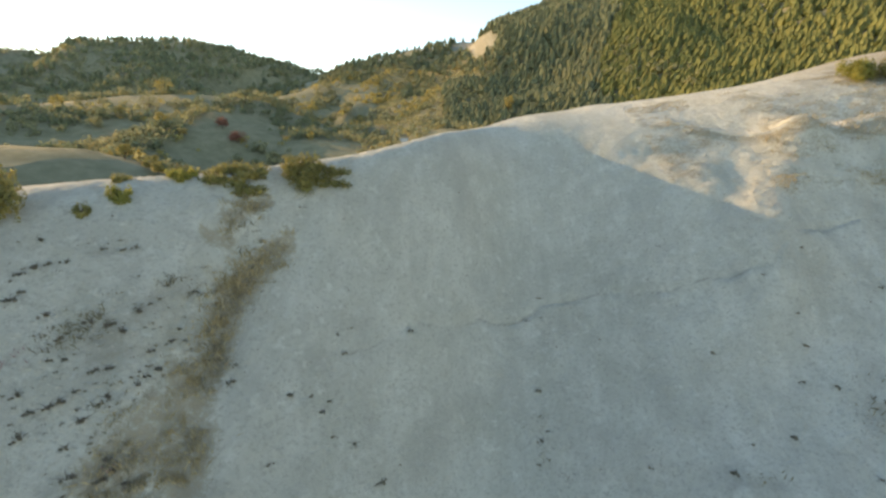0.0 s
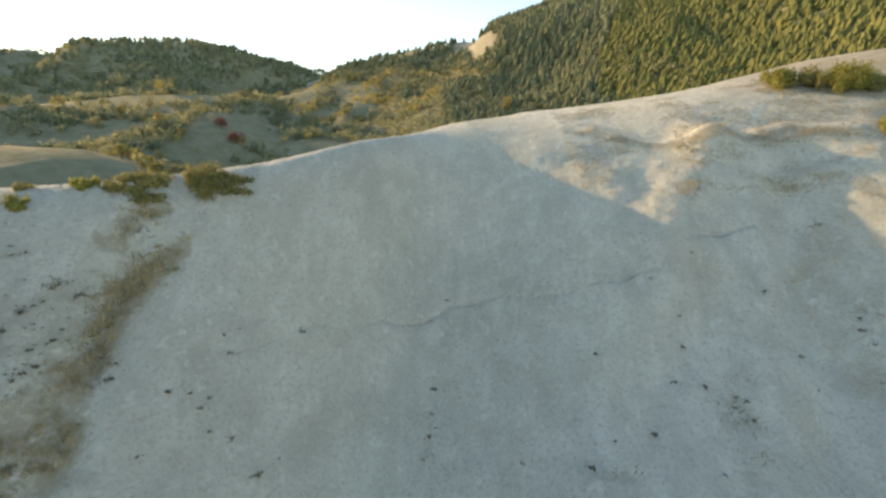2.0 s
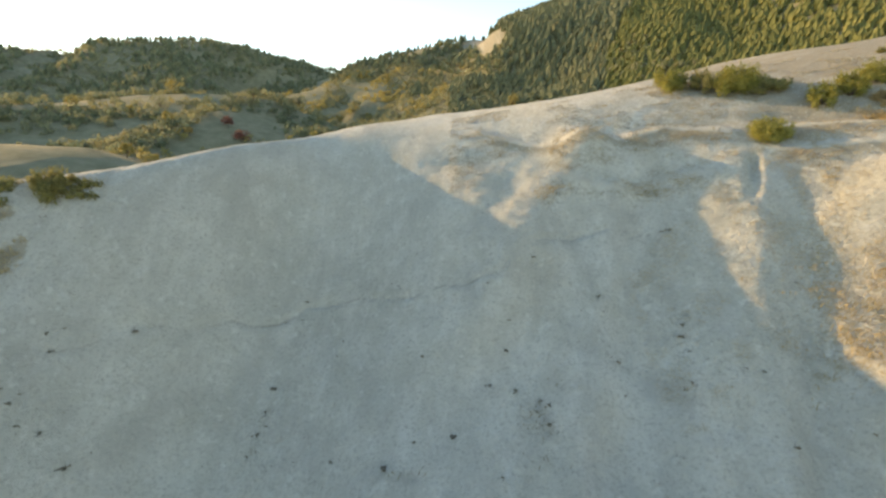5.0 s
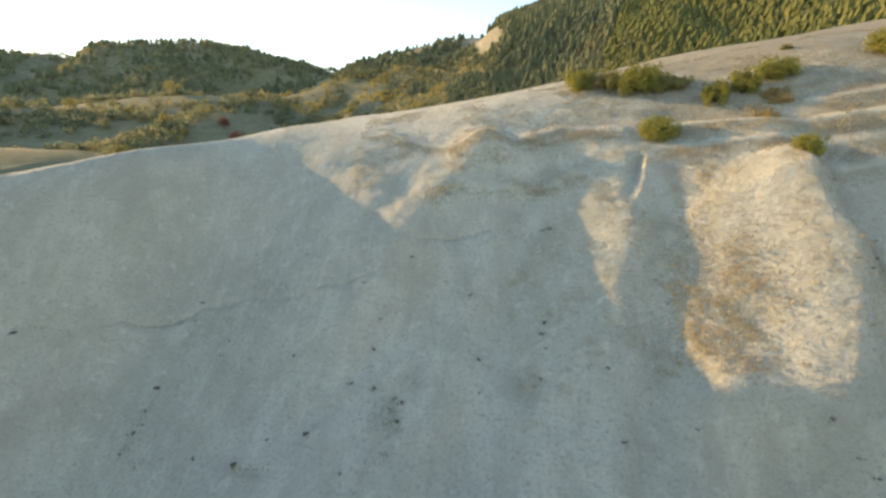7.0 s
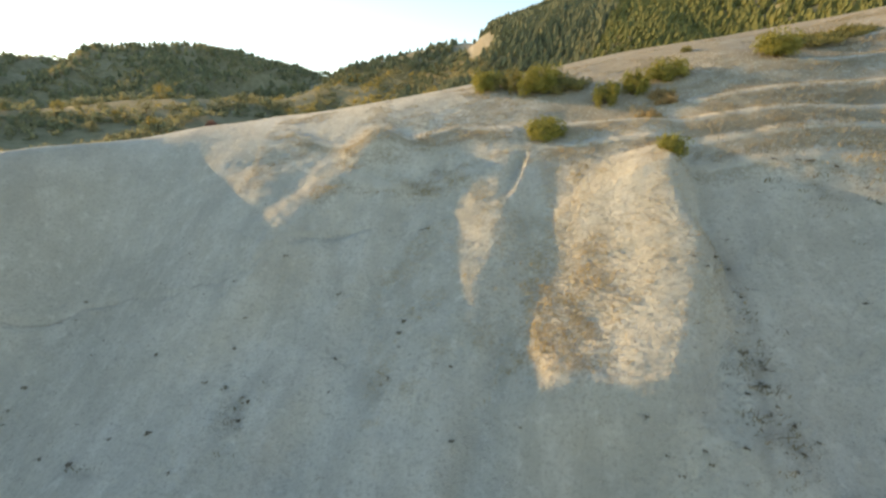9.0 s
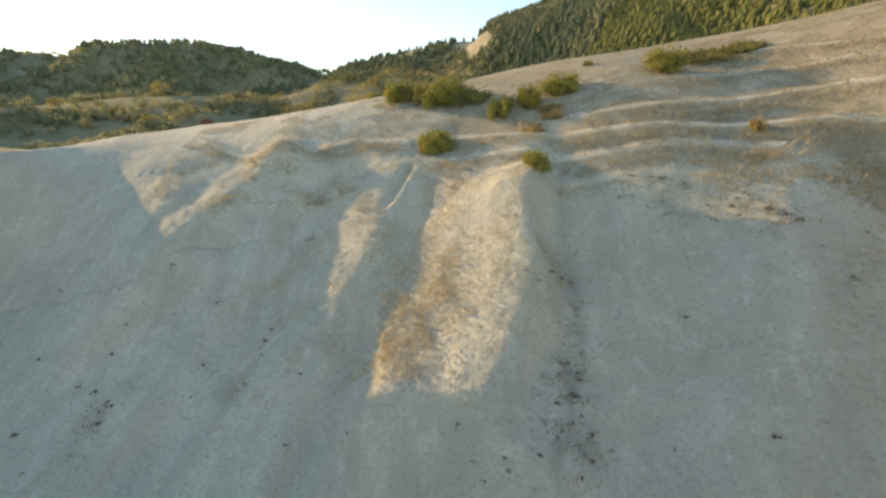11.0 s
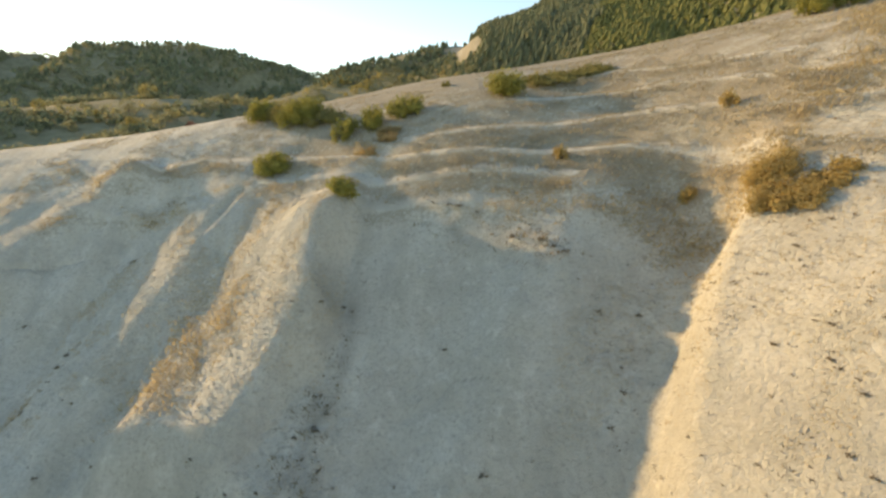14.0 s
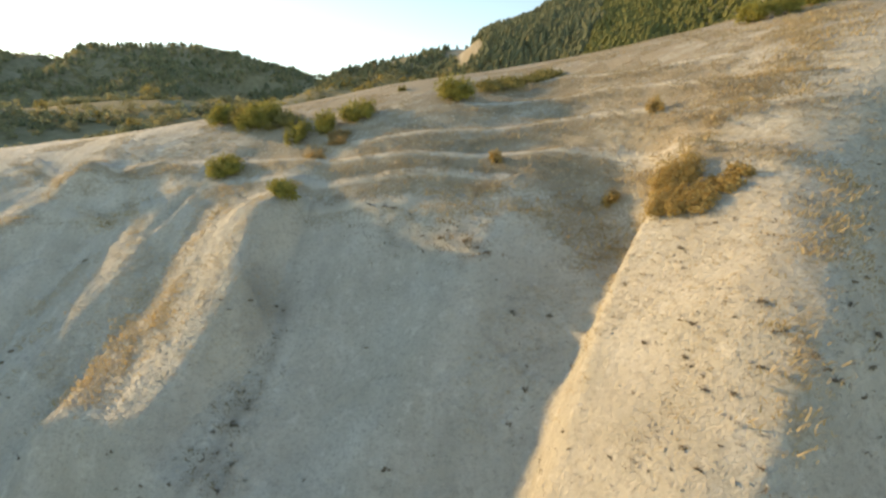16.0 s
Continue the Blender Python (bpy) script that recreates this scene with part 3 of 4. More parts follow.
def pine_pieces(rng, base, tall, wide):
    """A pine's ragged crown: star-shaped whorls of drooping branches, drawn in to a pointed top."""
    a = np.linspace(0, 2 * np.pi, SPOKES, endpoint=False) + rng.random()
    long = np.where(np.arange(SPOKES) % 2, 1.25, 0.6)
    rings = []
    for at, r in ((0.12, 0.42), (0.40, 0.42), (0.70, 0.25)):
        rr = wide * r * long * (0.7 + 0.55 * rng.random(SPOKES))
        turn = a + at * 2 + rng.normal(size=SPOKES) * 0.12
        rings.append(np.stack([np.cos(turn) * rr, np.sin(turn) * rr, tall * (at - 0.09 * (long > 1) + 0.05 * rng.normal(size=SPOKES))], 1))
    tip = np.array([[0.03 * tall * rng.normal(), 0.03 * tall * rng.normal(), tall]])
    return [(np.concatenate(rings + [tip]) + base, PINE_TRIS)]


def scatter(rng, low, high, count, keep):
    """Random places in a rectangle for which keep(x, y, height, lead) holds."""
    x = low[0] + rng.random(count) * (high[0] - low[0])
    y = low[1] + rng.random(count) * (high[1] - low[1])
    z, lead = land(x, y)
    ok = keep(x, y, z, lead) & (lead < -0.5)
    return x[ok], y[ok], z[ok]


def which_ridge(x, y):
    tops = []
    for line, fall in RIDGES:
        r, _, top = along(line, x + 18 * lumps(x, y, 60, 33), y + 18 * lumps(x, y, 60, 34))
        tops.append(top - fall * (np.sqrt(r * r + 225) - 15))
    return np.argmax(tops, 0)


def forest(label, low, high, count, keep, leaves, seed, tall=(7, 12), slim=0.5):
    rng = np.random.default_rng(seed)
    pieces = []
    for x, y, z in zip(*scatter(rng, low, high, count, keep)):
        h = tall[0] + (tall[1] - tall[0]) * rng.random()
        pieces += pine_pieces(rng, np.array([x, y, z - 0.4]), h, h * (slim + 0.22 * rng.random()))
    return tagged(new("pine_forest", mesh_from("pine_forest", *joined(pieces), leaves)), label, "forest", kind="stuff")


def scrub(label, low, high, count, keep, leaves, seed, tall=(1.5, 4.0), quads=34):
    rng = np.random.default_rng(seed)
    pieces = []
    for x, y, z in zip(*scatter(rng, low, high, count, keep)):
        h = tall[0] + (tall[1] - tall[0]) * rng.random() ** 1.6
        w = h * (0.5 + 0.35 * rng.random())
        pieces.append(leaf_quads(rng, (x, y, z + 0.42 * h), (w, w, 0.55 * h), quads, min(0.19, 0.9 / quads**0.5) * h, 0.5, 0.2))
    return tagged(new("scrub", mesh_from("scrub", *joined(pieces), leaves)), label, "scrub", kind="stuff")


# Open fields across the valley: lines and half-widths.
FIELDS = ((((-165, 162), (-95, 140)), 36), (((-202, 222), (-175, 262)), 22), (((-258, 300), (-216, 335), (-165, 345)), 20))


def off_field(x, y):
    """Outside the open fields."""
    return np.max([band(x + 8 * lumps(x, y, 20, 47), y + 6 * lumps(x, y, 14, 46), line, w) for line, w in FIELDS], 0) < 0.2


def off_scar(x, y):
    """Outside the bare scar on the far ridge."""
    return band(x + 3 * lumps(x, y, 12, 48), y, ((22, 572), (34, 492), (37, 450)), 15) * (y > 430) < 0.15


# Far woods.
def open_ground(x, y, size, seed, cut):
    return lumps(x, y, size, seed) > cut


def on_shady_side(x, y):
    """The steep slope's end towards the valley, where shade is put into the needle colour."""
    return x < 9 + 0.31 * y + 9 * lumps(x, y, 25, 72)


forest("sunlit green pine forest on a steep slope", (40, 120), (420, 620), 33000, lambda x, y, z, l: (which_ridge(x, y) == 2) & ~on_shady_side(x, y) & open_ground(x, y, 30, 51, -0.8) & (z > 20), LEAF_PINE, 101, (3.8, 7.5), 0.54)
# Darker needles paint the shade at this end of the slope.
forest("green pine forest at a slope's end, darkened for shade", (40, 120), (300, 620), 18000, lambda x, y, z, l: (which_ridge(x, y) == 2) & on_shady_side(x, y) & (z > 20), LEAF_PINE_SHADE, 111, (5, 9), 0.42)
# The far ridge's shade is likewise put into its needle colour.
forest("dark shaded pine forest on the far ridge", (30, 320), (260, 640), 8500, lambda x, y, z, l: (which_ridge(x, y) == 1) & (x > 38 + 10 * lumps(x, y, 40, 52)) & (lumps(x, y, 5, 49) > (50 - x) / 14) & (z > 55 + 8 * lumps(x, y, 30, 50)) & off_scar(x, y), LEAF_PINE_SHADE, 102, (6.5, 10.5), 0.4)
forest("dark pines at the foot of the far ridge", (0, 290), (130, 500), 5000, lambda x, y, z, l: (which_ridge(x, y) != 2) & (z < 62) & open_ground(x, y, 18, 73, -0.35), LEAF_PINE_SHADE, 112, (4.5, 8), 0.5)
forest("scattered pines on the far ridge", (-260, 380), (90, 720), 3600, lambda x, y, z, l: (which_ridge(x, y) == 1) & open_ground(x, y, 40, 53, -0.35) & off_scar(x, y) & (z > 50), LEAF_PINE_SHADE, 103, (5, 9))
forest("sparse small pines on a distant hill", (-800, 400), (-100, 900), 4600, lambda x, y, z, l: (which_ridge(x, y) == 0) & open_ground(x, y, 55, 54, -0.2) & (z > 60), LEAF_PINE_SHADE, 104, (5, 10))
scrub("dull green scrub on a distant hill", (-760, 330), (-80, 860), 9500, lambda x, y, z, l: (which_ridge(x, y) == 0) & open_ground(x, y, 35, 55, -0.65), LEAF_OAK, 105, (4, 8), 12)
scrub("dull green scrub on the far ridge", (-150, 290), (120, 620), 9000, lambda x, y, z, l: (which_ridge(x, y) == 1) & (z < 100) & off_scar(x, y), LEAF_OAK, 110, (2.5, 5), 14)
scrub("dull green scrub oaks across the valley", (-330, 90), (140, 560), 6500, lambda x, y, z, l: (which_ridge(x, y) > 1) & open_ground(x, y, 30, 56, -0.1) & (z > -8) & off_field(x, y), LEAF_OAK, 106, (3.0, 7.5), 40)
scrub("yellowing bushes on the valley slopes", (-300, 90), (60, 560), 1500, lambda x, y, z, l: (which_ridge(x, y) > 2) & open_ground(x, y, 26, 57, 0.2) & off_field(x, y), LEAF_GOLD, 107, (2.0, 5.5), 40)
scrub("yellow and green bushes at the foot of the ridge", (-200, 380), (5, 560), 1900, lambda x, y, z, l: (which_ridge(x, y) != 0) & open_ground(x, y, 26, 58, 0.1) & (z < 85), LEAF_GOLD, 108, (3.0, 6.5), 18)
scrub("dark green thickets along the valley", (-300, 120), (120, 420), 3600, lambda x, y, z, l: open_ground(x, y, 30, 59, 0.1) & (which_ridge(x, y) != 2) & off_field(x, y), LEAF_PINE_SHADE, 109, (3.0, 7.0), 36)

# Trees across the valley that stand out one by one.
TREES = (
    ("round golden tree at the end of a bare spur", -232, 292, 9.5, 8.5, LEAF_GOLD), ("wide yellow-green tree on top of a bare spur", -205, 358, 17, 12, LEAF_GOLD),
    ("small golden tree on a bare slope", -121, 180, 6.5, 6.5, LEAF_GOLD), ("small yellow tree with a clear stem", -152, 259, 7, 9, LEAF_GOLD),
    ("small yellow-green tree on a bare slope", -189, 283, 7, 8, LEAF_GOLD), ("spreading olive-green tree beside a field", -187, 309, 14, 12, LEAF_OAK),
    ("olive-green tree at a field edge", -188, 261, 11, 8, LEAF_OAK), ("round red bush in autumn leaf", -111, 257, 11, 7, LEAF_RED),
    ("second red bush in autumn leaf", -124, 270, 9, 7, LEAF_RED), ("slender pale yellow poplar below the ridge", 43, 322, 8, 13, LEAF_GOLD),
    ("dark green tree in the valley", -140, 345, 12, 8, LEAF_PINE_SHADE), ("dark green broad tree behind the spur", -112, 360, 14, 10, LEAF_PINE_SHADE),
    ("low golden bush by the field", -100, 165, 6, 5, LEAF_GOLD), ("low golden bush among others by the field", -106, 172, 7, 4.5, LEAF_GOLD), ("round golden bush among others by the field", -113, 184, 7, 6, LEAF_GOLD), ("dull olive bush among others by the field", -95, 172, 6, 4, LEAF_OAK), ("low brown bush at a field edge", -90, 158, 5, 3.5, LEAF_BROWN), ("round olive bush among golden ones", -104, 186, 8, 6, LEAF_OAK), ("orange bush in autumn leaf", -134, 247, 5, 4.5, LEAF_BROWN),
)
for k, (label, x, y, wide, tall, leaves) in enumerate(TREES):
    bushy_tree(label, x, y, wide, tall, leaves, 300 + k, group="trees across the valley")

# Bushes on the near hill.
BUSHES = (
    ("dark_shrub", "dense dark olive shrub on the hill's edge", -4.3, 14.5, 1.4, 0.95, LEAF_SHRUB, 9),
    ("creeping_shrub", "low dark tail of a creeping shrub", -3.55, 14.85, 1.2, 0.3, LEAF_SHRUB, 6, "mat"),
    ("low_shrub", "low spreading olive shrub with yellow tips", -6.15, 13.95, 1.9, 0.4, LEAF_SHRUB, 9, "mat"),
    ("low_shrub", "small low yellow-green shrub beside a larger one", -7.6, 13.65, 0.9, 0.35, LEAF_GREEN, 5, "mat"),
    ("low_shrub", "small sparse green shrub on bare soil", -8.5, 12.3, 0.75, 0.3, LEAF_GREEN, 4, "mat"),
    ("low_shrub", "tiny sparse green shrub on bare soil", -9.1, 11.6, 0.45, 0.2, LEAF_SHRUB, 3, "mat"),
    ("dark_shrub", "dense brownish shrub at the slope's end", -10.7, 11.0, 1.5, 1.4, LEAF_SHRUB, 7),
    ("low_shrub", "small bush on the skyline of the hill", -9.0, 13.0, 0.6, 0.25, LEAF_SHRUB, 4),
    ("juniper_bush", "upright yellow-green juniper bush in a row", 19.6, 23.4, 1.95, 1.15, LEAF_GREEN, 7, "upright"),
    ("juniper_bush", "low green juniper bush in a row", 20.8, 22.9, 1.95, 1.05, LEAF_SHRUB, 6, "upright"),
    ("juniper_bush", "large yellow-green juniper bush in a row", 21.9, 22.2, 2.5, 1.3, LEAF_GREEN, 9, "upright"),
    ("juniper_bush", "shaded dark juniper bush in a row", 23.3, 21.9, 2.1, 0.7, LEAF_SHRUB, 7),
    ("juniper_bush", "small bright juniper bush below the crest", 24.5, 20.2, 1.35, 0.95, LEAF_GREEN, 6, "upright"),
    ("juniper_bush", "bright green juniper bush below the crest", 25.7, 20.25, 1.6, 1.0, LEAF_GREEN, 6, "upright"),
    ("juniper_bush", "tall spreading juniper bush below the crest", 27.0, 20.6, 1.9, 1.0, LEAF_GREEN, 8),
    ("rounded_bush", "rounded bright green bush on a trodden step", 21.8, 18.8, 1.85, 1.0, LEAF_GREEN, 9, "dome"),
    ("rounded_bush", "yellow-green bush with dark side on the brow", 25.45, 15.6, 1.3, 0.8, LEAF_GREEN, 7, "dome"),
    ("rounded_bush", "large smooth dome-shaped yellow-green bush", 31.4, 20.5, 2.0, 1.45, LEAF_GREEN, 8, "dome"),
    ("creeping_shrub", "long flat creeping olive shrub near the crest", 33.5, 21.8, 2.4, 0.45, LEAF_SHRUB, 9, "mat"),
    ("creeping_shrub", "flat creeping olive shrub on the crest", 35.2, 22.0, 2.3, 0.42, LEAF_SHRUB, 9, "mat"),
    ("low_shrub", "tiny green shrub near the crest", 28.8, 23.0, 0.6, 0.3, LEAF_SHRUB, 4),
    ("dry_bush", "rust-brown dry bush below green ones", 26.5, 19.4, 1.3, 0.4, LEAF_RUST, 6, "mat"),
    ("dry_bush", "low rust-brown grass clump on a trodden step", 25.7, 18.6, 0.9, 0.3, LEAF_RUST, 5, "mat"),
    ("dry_thicket", "tall dense golden-brown dry thicket in a gully head", 37.25, 11.6, 1.7, 0.8, LEAF_BROWN, 11),
    ("dry_thicket", "golden-brown dry thicket at the top of a gully", 36.8, 10.8, 1.3, 0.65, LEAF_BROWN, 9),
    ("dry_thicket", "golden-brown dry thicket on a gully's edge", 37.3, 10.35, 1.2, 0.5, LEAF_BROWN, 8),
    ("dry_bush", "low golden-brown bush trailing from a thicket", 37.95, 10.6, 1.2, 0.35, LEAF_BROWN, 8, "mat"),
    ("dry_bush", "small orange-brown dry bush by a gully", 36.4, 13.9, 0.6, 0.4, LEAF_BROWN, 5),
    ("dry_bush", "small rust-coloured dry bush on a trodden step", 33.0, 16.0, 0.6, 0.55, LEAF_BROWN, 4),
    ("dry_bush", "pale straw-coloured dry bush on a trodden step", 38.0, 15.3, 0.8, 0.5, LEAF_BROWN, 4),
    ("juniper_bush", "yellow-green bush on the upper skyline", 43.4, 20.0, 1.6, 1.0, LEAF_GREEN, 7),
    ("juniper_bush", "small yellow-green bush on the upper skyline", 44.4, 19.6, 1.2, 0.8, LEAF_GREEN, 6),
    ("juniper_bush", "golden-green bush high on the slope", 45.6, 20.2, 1.3, 1.0, LEAF_GREEN, 6),
)
for k, (name, label, x, y, wide, tall, leaves, lobes, *habit) in enumerate(BUSHES):
    shrub(name, label, x, y, wide, tall, leaves, 500 + k, lobes, *((0.022, 1300) if name == "dry_thicket" else (0.034, 620)), habit=habit[0] if habit else "mound", group="bushes on the hill")


def withered_plant(seed):
    """A low clump of dark dry leaves and stalks, about 0.2 m across."""
    rng = np.random.default_rng(seed)
    pieces = []
    for _ in range(6):
        at = rng.normal(size=2) * (0.06, 0.045)
        pieces.append(leaf_quads(rng, (at[0], at[1], 0.035), (0.055, 0.05, 0.05), 15, 0.024, 0.1, 0.5))
    for _ in range(7):
        tip = np.array([*(rng.normal(size=2) * 0.09), 0.06 + 0.09 * rng.random()])
        pieces.append(limb([(0, 0, 0), tip * (0.4, 0.4, 0.6), tip], [0.006, 0.005, 0.002], 4))
    return mesh_from("withered_plant", *joined(pieces), TWIG)


# Small dark plants dotted over the bare face: a gully's bare side, the head of the slope, the middle, a strip below a rib, and the last rib.
GULLY_SIDE = (
    (-9.5, 10.7), (-9.47, 9.95), (-9.27, 10.18), (-9.07, 10.31), (-8.77, 10.47), (-8.23, 10.97), (-7.84, 11.12), (-7.61, 11.25), (-9.37, 9.5), (-9.27, 9.7), (-8.62, 9.52), (-7.85, 9.69),
    (-7.52, 9.78), (-7.24, 9.76), (-7.09, 10.2), (-6.94, 10.41), (-6.82, 10.59), (-6.77, 10.86), (-6.31, 11.14), (-8.25, 9.23), (-8.26, 8.9), (-8.0, 9.0), (-6.69, 9.76), (-6.44, 10.16),
    (-6.36, 10.45), (-7.25, 9.15), (-7.45, 9.04), (-6.69, 9.18), (-6.58, 9.43), (-6.49, 9.62), (-7.77, 8.41), (-7.9, 8.28), (-7.59, 8.64), (-7.07, 8.78), (-7.16, 8.61), (-7.31, 8.31),
    (-8.08, 7.78), (-7.36, 7.91), (-6.72, 8.05), (-6.58, 8.0), (-6.38, 7.98), (-6.69, 7.77), (-7.14, 7.56), (-8.42, 8.28), (-8.13, 8.13), (-5.04, 10.38), (-5.07, 10.08),
)
SLOPE_HEAD = (
    (-2.88, 11.8), (-2.53, 12.1), (-2.68, 11.62), (3.56, 16.32), (3.56, 15.71), (3.09, 13.6), (3.08, 12.88), (3.03, 12.29), (2.85, 11.77), (3.25, 12.49), (-3.28, 10.51), (-3.03, 10.36),
    (-2.7, 10.17), (-2.24, 10.29), (-2.88, 10.63), (-1.11, 10.56), (-3.77, 10.28), (-0.98, 12.9), (-3.93, 9.1), (-1.64, 9.99), (-1.5, 10.1), (5.76, 11.07), (8.35, 13.2), (7.54, 10.2),
)
MIDDLE = (
    (17.19, 16.28), (16.98, 16.39), (12.11, 15.36), (11.17, 13.79), (11.07, 13.11), (14.26, 14.39), (14.46, 12.66), (16.29, 11.71), (16.51, 12.99), (16.64, 13.29), (18.13, 11.49), (17.73, 11.65),
    (11.28, 11.92), (10.52, 12.22), (16.54, 12.52), (14.5, 11.8), (8.3, 10.8), (11.97, 11.55), (11.8, 11.3), (12.2, 11.4), (16.1, 11.6), (18.17, 9.9), (12.1, 10.9), (9.4, 10.9),
)
STRIP = (
    (26.27, 12.88), (25.09, 11.86), (26.26, 12.11), (25.8, 11.29), (26.11, 10.41), (25.81, 10.11), (25.4, 9.86), (26.0, 9.62), (25.73, 9.4), (25.43, 9.24), (25.08, 9.21), (24.83, 8.73),
    (25.66, 8.66), (26.04, 8.68), (26.59, 8.99), (25.73, 8.33), (24.07, 8.69), (23.55, 8.69), (26.2, 9.25), (25.32, 9.06), (23.98, 8.86), (22.88, 9.47), (23.25, 9.0), (24.77, 12.0),
)
LAST_FACE = ((33.27, 11.3), (34.28, 11.14), (33.53, 10.07), (33.46, 9.54), (33.06, 8.95), (29.17, 11.52), (26.0, 13.0), (25.53, 12.34), (25.85, 10.79), (25.9, 10.0), (30.18, 8.75), (32.85, 12.0), (30.62, 13.45))
LAST_RIB = (
    (36.61, 9.34), (36.61, 7.65), (36.54, 7.29), (36.07, 7.33), (35.95, 7.6), (36.52, 6.93), (35.79, 6.95), (35.8, 6.71), (35.88, 6.44), (35.01, 7.03), (35.81, 6.22), (35.72, 5.43),
    (35.31, 5.64), (34.84, 5.69), (34.44, 6.24), (35.38, 5.32), (33.92, 6.9), (35.4, 7.73), (36.92, 6.92), (37.0, 6.37), (36.53, 6.06), (33.92, 7.4), (36.1, 5.93), (35.09, 5.52), (36.04, 5.02),
    (41.34, 10.52), (40.6, 9.89), (40.07, 8.87), (41.23, 10.12), (38.52, 7.15), (38.15, 6.67), (38.64, 6.64), (37.35, 5.83), (37.43, 5.75), (38.15, 6.01), (37.84, 5.74), (39.05, 7.55), (38.61, 7.62),
)
BROW = ((28.6, 15.3), (29.2, 15.05), (29.5, 14.9), (30.1, 14.6), (30.6, 13.9), (31.2, 13.6), (32.3, 12.9), (32.6, 12.7), (32.0, 13.2))
models = [withered_plant(700 + k) for k in range(6)]
rng = np.random.default_rng(77)
places = []
for spots, low, high, more in ((GULLY_SIDE, 0.6, 1.15, 4), (SLOPE_HEAD, 0.5, 1.0, 0), (MIDDLE, 0.5, 0.9, 0), (STRIP, 0.35, 0.75, 1), (LAST_FACE, 0.5, 0.9, 0), (LAST_RIB, 0.35, 0.75, 0), (BROW, 0.7, 1.2, 0)):
    for x, y in spots:
        places.append((x, y, low + (high - low) * rng.random()))
        for _ in range(rng.integers(more + 1)):
            places.append((x + 0.22 * rng.normal(), y + 0.16 * rng.normal(), low * (0.4 + 0.4 * rng.random())))
while len(places) < 298:
    places.append((-8 + 46 * rng.random(), 7.5 + 8 * rng.random(), 0.25 + 0.35 * rng.random()))
for k, (x, y, s) in enumerate(places):
    ob = new("withered_plant", models[k % 6])
    ob.matrix_world = pose(x, y, height(x, y) - 0.01, 0, 0, 360 * rng.random()) @ Matrix.Diagonal((s, s, 1.1 * s, 1))
    tagged(ob, "small dark withered plant on bare pale soil", "plant", "withered plants on the bare face")


def tufts(name, label, spots, leaves, seed, blades=13, tall=0.125, spread=0.13):
    """Many dry grass tufts as one mesh: each blade a bent narrow strip."""
    rng = np.random.default_rng(seed)
    x, y, s = spots
    z = land(x, y)[0] - 0.02
    n = len(x) * blades
    base = np.repeat(np.stack([x, y, z], 1), blades, 0)
    size = np.repeat(s, blades)[:, None] * (0.5 + 0.8 * rng.random((n, 1)))
    foot = base + np.concatenate([rng.normal(size=(n, 2)) * spread * np.repeat(s, blades)[:, None], np.zeros((n, 1))], 1)
    out = np.concatenate([rng.normal(size=(n, 2)) * 0.55 + (0.05, -0.18), np.ones((n, 1))], 1)
    tip = foot + out * size * tall
    bend = foot + out * (0.45, 0.45, 0.62) * size * tall
    side = rng.normal(size=(n, 3)) * (1, 1, 0.1)
    side *= 0.007 / np.linalg.norm(side, axis=1, keepdims=True) * (0.6 + size)
    v = np.stack([foot - side, foot + side, bend + side * 0.8, tip, bend - side * 0.8], 1).reshape(-1, 3)
    f = np.arange(n * 5).reshape(-1, 5)
    return tagged(new(name, mesh_from(name, v, f, leaves)), label, "grass", kind="stuff")


def spots_along(lines, per_metre, seed, width=0.55, gaps=-0.25):
    rng = np.random.default_rng(seed)
    xs, ys, ss = [], [], []
    for line, w in lines:
        for a, b in zip(line, line[1:]):
            count = int(math.dist(a[:2], b[:2]) * w * per_metre)
            t = rng.random(count)
            xs.append(a[0] + t * (b[0] - a[0]) + rng.normal(size=count) * w * width)
            ys.append(a[1] + t * (b[1] - a[1]) + rng.normal(size=count) * w * width)
            ss.append(0.35 + 1.3 * rng.random(count) ** 4)
    x, y, s = np.concatenate(xs), np.concatenate(ys), np.concatenate(ss)
    ok = lumps(x, y, 0.8, 61) + 0.6 * lumps(x, y, 2.1, 62) > gaps
    return x[ok], y[ok], s[ok]


RISERS = tuple((tuple((x, y - 0.66) for x, y in line), 0.26) for k, (line, h) in enumerate(STEPS) if k not in (1, 5))
tufts("dry_grass", "dry golden grass tufts on ribs and gully edges", spots_along(GRASS, 170, 81), STRAW_TAWNY, 82, 12, 0.095, 0.15)
tufts("step_grass", "dry brown grass on the risers of trodden steps", spots_along(RISERS, 210, 87, 0.75, -0.5), STRAW_DULL, 89, 11, 0.095, 0.15)
tufts("gully_grass", "tall withered grass and weeds filling a shallow gully", spots_along(GULLY, 150, 90, 0.45, -0.6), STRAW_TAWNY, 92, 13, 0.14, 0.11)
tufts("golden_grass", "dry golden grass along the top of a gully", spots_along(GULLY[:2], 60, 101, 0.4, -0.6), STRAW, 102, 12, 0.14, 0.1)
tufts("edge_weeds", "dark withered weeds beside a grassy gully", spots_along(LITTER[:15], 90, 103, 0.42, -0.4), DRAB, 104, 11, 0.12, 0.1)
tufts("gully_weeds", "dark withered weeds among gully grass", spots_along(GULLY[1:], 45, 98, 0.5, -0.2), DRAB, 99, 12, 0.13, 0.1)
rng = np.random.default_rng(83)
gx, gy = 9 + 37 * rng.random(46000), 13 + 12 * rng.random(46000)
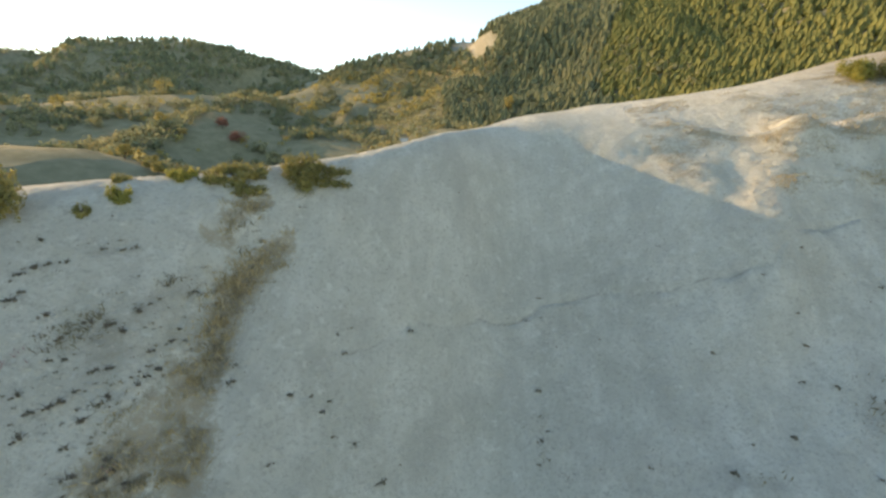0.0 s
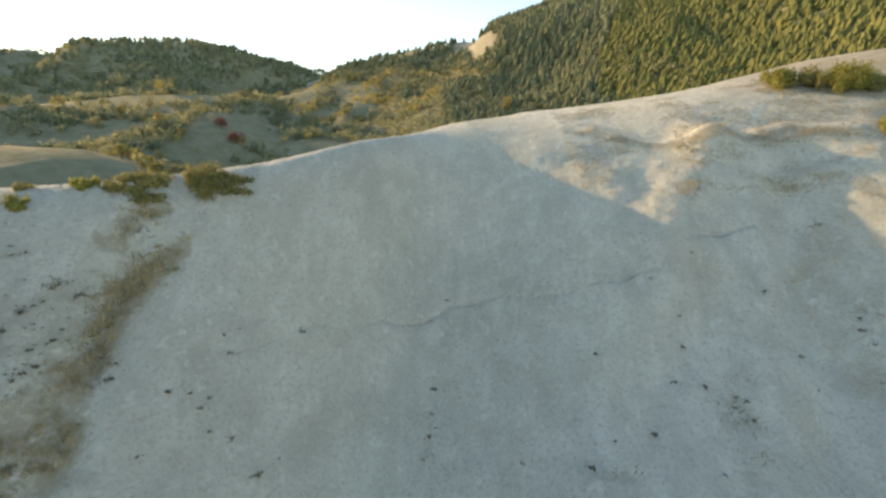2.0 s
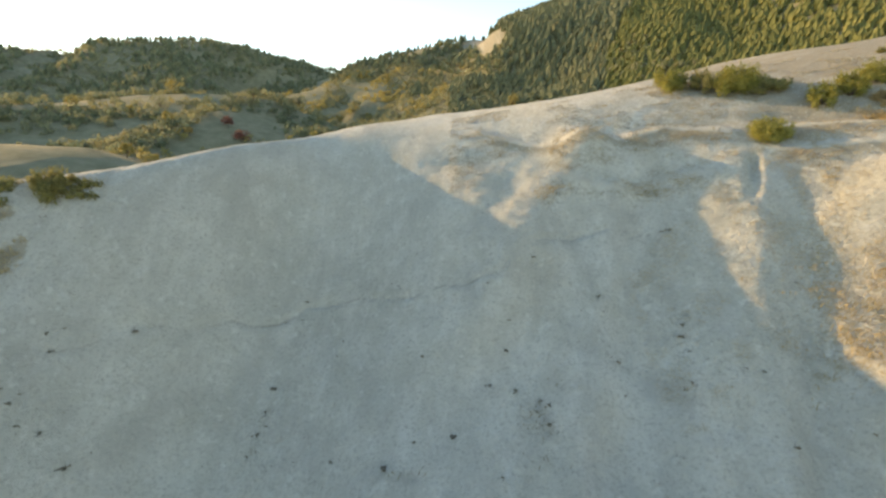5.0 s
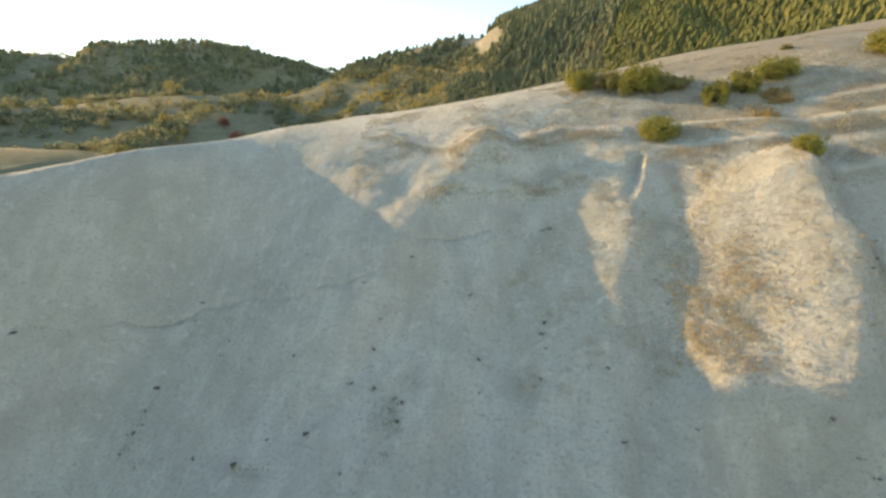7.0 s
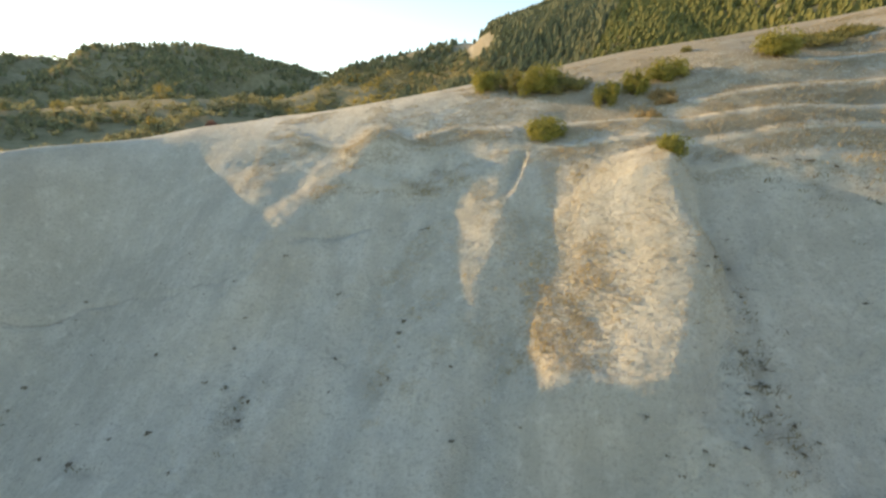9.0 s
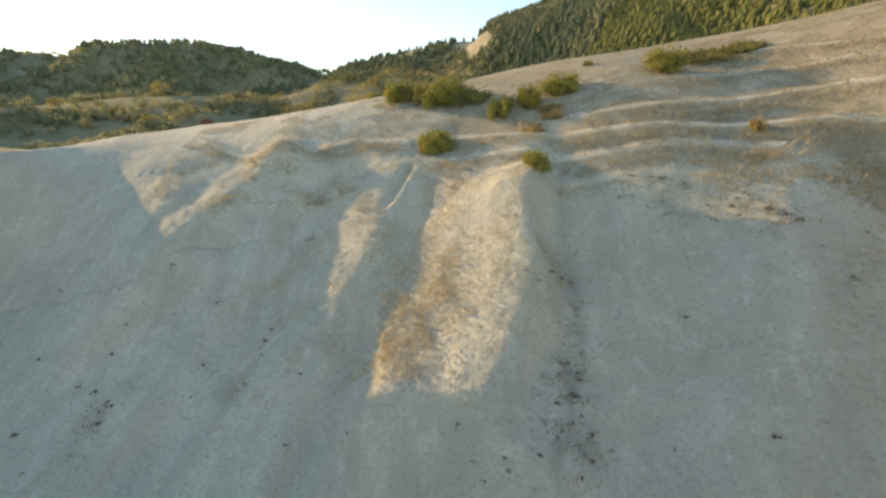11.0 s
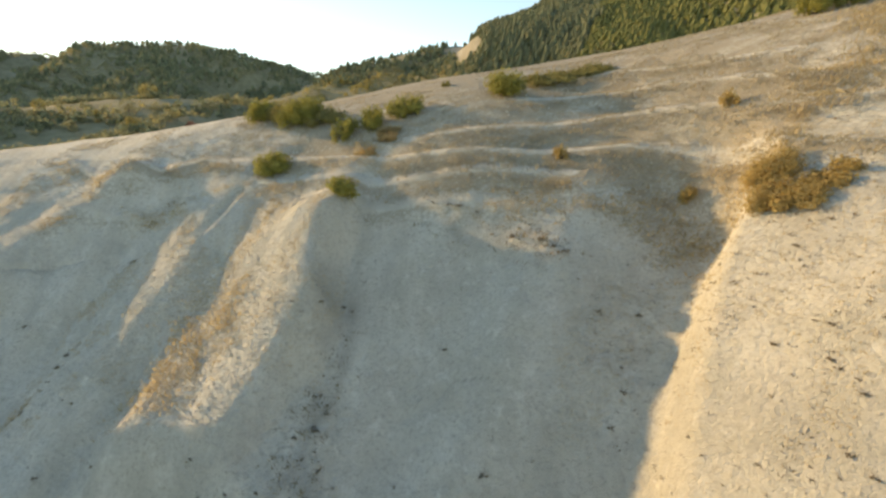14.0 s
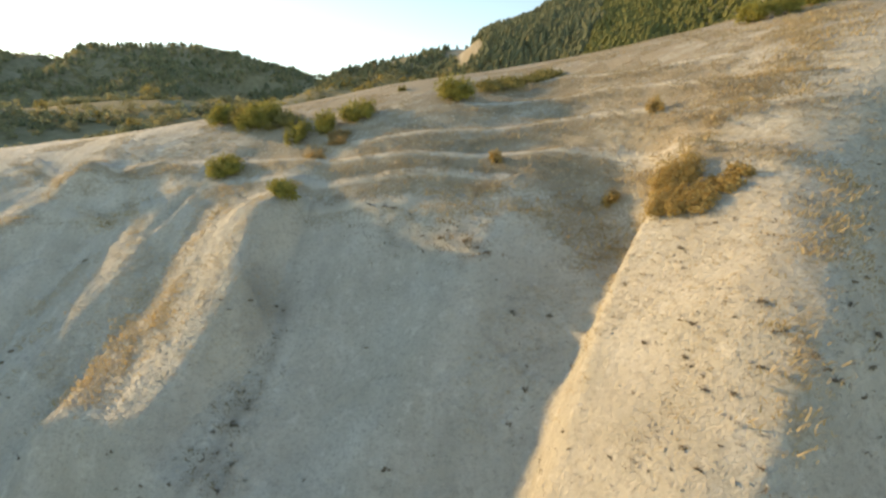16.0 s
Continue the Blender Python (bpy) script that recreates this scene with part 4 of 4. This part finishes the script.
ok = (gy > spline([s[0] for s in SECTIONS], [s[1] for s in SECTIONS], gx) - 0.3) & (lumps(gx, gy, 1.6, 63) + 0.7 * lumps(gx, gy * 2.5, 0.7, 64) > 0.25 - 0.35 * np.clip((gx - 26) / 8, 0, 1))
tufts("sparse_grass", "sparse short dry grass on the upper slope", (gx[ok], gy[ok], 0.3 + 0.4 * rng.random(ok.sum())), STRAW_DULL, 84, 8, 0.10)
gx, gy = 32 + 11 * rng.random(6000), 3 + 9 * rng.random(6000)
ok = lumps(gx, gy, 0.9, 67) + 0.25 * (gx - 36) + 0.3 * (gy - 6) > 0.3
tufts("stubble", "short sparse straw stubble on a sunlit rib", (gx[ok], gy[ok], 0.25 + 0.35 * rng.random(ok.sum())), STRAW, 88, 8, 0.10)
gx, gy = 15.5 + 10.5 * rng.random(14000), 10.5 + 8 * rng.random(14000)
ok = lumps(gx, gy, 0.8, 74) + 0.5 * lumps(gx, gy, 0.3, 75) > 0.15
tufts("stubble", "short pale stubble on crumbling ribs", (gx[ok], gy[ok], 0.25 + 0.4 * rng.random(ok.sum())), STRAW, 94, 7, 0.08, 0.11)
MAUVE_BEDS = ((((-6.9, 11.7), (-6.1, 12.3)), 0.3), (((-8.9, 8.6), (-8.6, 8.7)), 0.22), (((-6.8, 8.3), (-6.5, 8.7)), 0.35), (((-1.8, 10.1), (-1.4, 10.1)), 0.3))
tufts("mauve_weeds", "low mauve-brown withered weeds on bare soil", spots_along(MAUVE_BEDS, 80, 95), MAUVE, 96, 11, 0.11)
gx, gy = -9 + 50 * rng.random(1500), 5 + 13 * rng.random(1500)
ok = lumps(gx, gy, 2.3, 69) > 0.0
gx = np.concatenate([gx, 33 + 9 * rng.random(900)])
gy = np.concatenate([gy, 3 + 9 * rng.random(900)])
ok = np.concatenate([ok, lumps(gx[-900:], gy[-900:], 0.9, 70) > -0.2])
tufts("seedlings", "tiny dark withered seedlings on the bare face", (gx[ok], gy[ok], 0.3 + 0.6 * rng.random(ok.sum()) ** 2), TWIG, 97, 10, 0.08, 0.08)
tufts("weeds", "brown withered weeds in a shallow gully", spots_along(LITTER, 40, 85), DRAB, 86, 10, 0.11)


def clods(label, count, seed, low, high, keep, size):
    """Loose clods of soil: squashed eight-sided lumps, as one mesh."""
    rng = np.random.default_rng(seed)
    x, y = low[0] + rng.random(count) * (high[0] - low[0]), low[1] + rng.random(count) * (high[1] - low[1])
    ok = keep(x, y)
    x, y = x[ok], y[ok]
    z = land(x, y)[0]
    n = len(x)
    s = size * (0.5 + 1.1 * rng.random((n, 1, 1)) ** 3)
    shape = np.array([(1, 0, 0), (0, 1, 0), (-1, 0, 0), (0, -1, 0), (0, 0, 0.8), (0, 0, -0.6)])[None] * s * (0.7 + 0.6 * rng.random((n, 6, 1)))
    a = rng.random(n) * 6.3
    c, d = np.cos(a)[:, None], np.sin(a)[:, None]
    shape = np.stack([shape[..., 0] * c - shape[..., 1] * d, shape[..., 0] * d + shape[..., 1] * c, shape[..., 2]], -1)
    v = (shape + np.stack([x, y, z], 1)[:, None]).reshape(-1, 3)
    tri = np.array([(0, 1, 4), (1, 2, 4), (2, 3, 4), (3, 0, 4), (1, 0, 5), (2, 1, 5), (3, 2, 5), (0, 3, 5)])
    f = (tri[None] + 6 * np.arange(n)[:, None, None]).reshape(-1, 3)
    return tagged(new("clods", mesh_from("clods", v, f, SOIL)), label, "soil clods", kind="stuff")


RIB_CLODS = ((((10.2, 20.0), (11.2, 17.2)), 1.9), (((20.2, 17.6), (19.2, 12.5)), 1.3), (((25.2, 15.0), (23.6, 9.6)), 1.6), (((22.6, 16.5), (21.6, 10.5)), 1.3), (((14.0, 18.8), (12.0, 16.2)), 1.6), (((42.0, 11.6), (39.6, 6.4)), 0.7))


def on_ribs(x, y):
    return np.max([band(x, y, line, w) for line, w in RIB_CLODS], 0) + 0.3 * lumps(x, y, 0.8, 68) > 0.25


clods("coarse crumbling marl on the sunlit ribs", 170000, 93, (10, 4.0), (43, 20), on_ribs, 0.024)
clods("loose crumbs of pale marl on the slope", 45000, 91, (-11, 4.5), (45, 23), lambda x, y: lumps(x, y, 1.9, 65) + 0.5 * lumps(x, y, 0.7, 66) > -0.1, 0.03)

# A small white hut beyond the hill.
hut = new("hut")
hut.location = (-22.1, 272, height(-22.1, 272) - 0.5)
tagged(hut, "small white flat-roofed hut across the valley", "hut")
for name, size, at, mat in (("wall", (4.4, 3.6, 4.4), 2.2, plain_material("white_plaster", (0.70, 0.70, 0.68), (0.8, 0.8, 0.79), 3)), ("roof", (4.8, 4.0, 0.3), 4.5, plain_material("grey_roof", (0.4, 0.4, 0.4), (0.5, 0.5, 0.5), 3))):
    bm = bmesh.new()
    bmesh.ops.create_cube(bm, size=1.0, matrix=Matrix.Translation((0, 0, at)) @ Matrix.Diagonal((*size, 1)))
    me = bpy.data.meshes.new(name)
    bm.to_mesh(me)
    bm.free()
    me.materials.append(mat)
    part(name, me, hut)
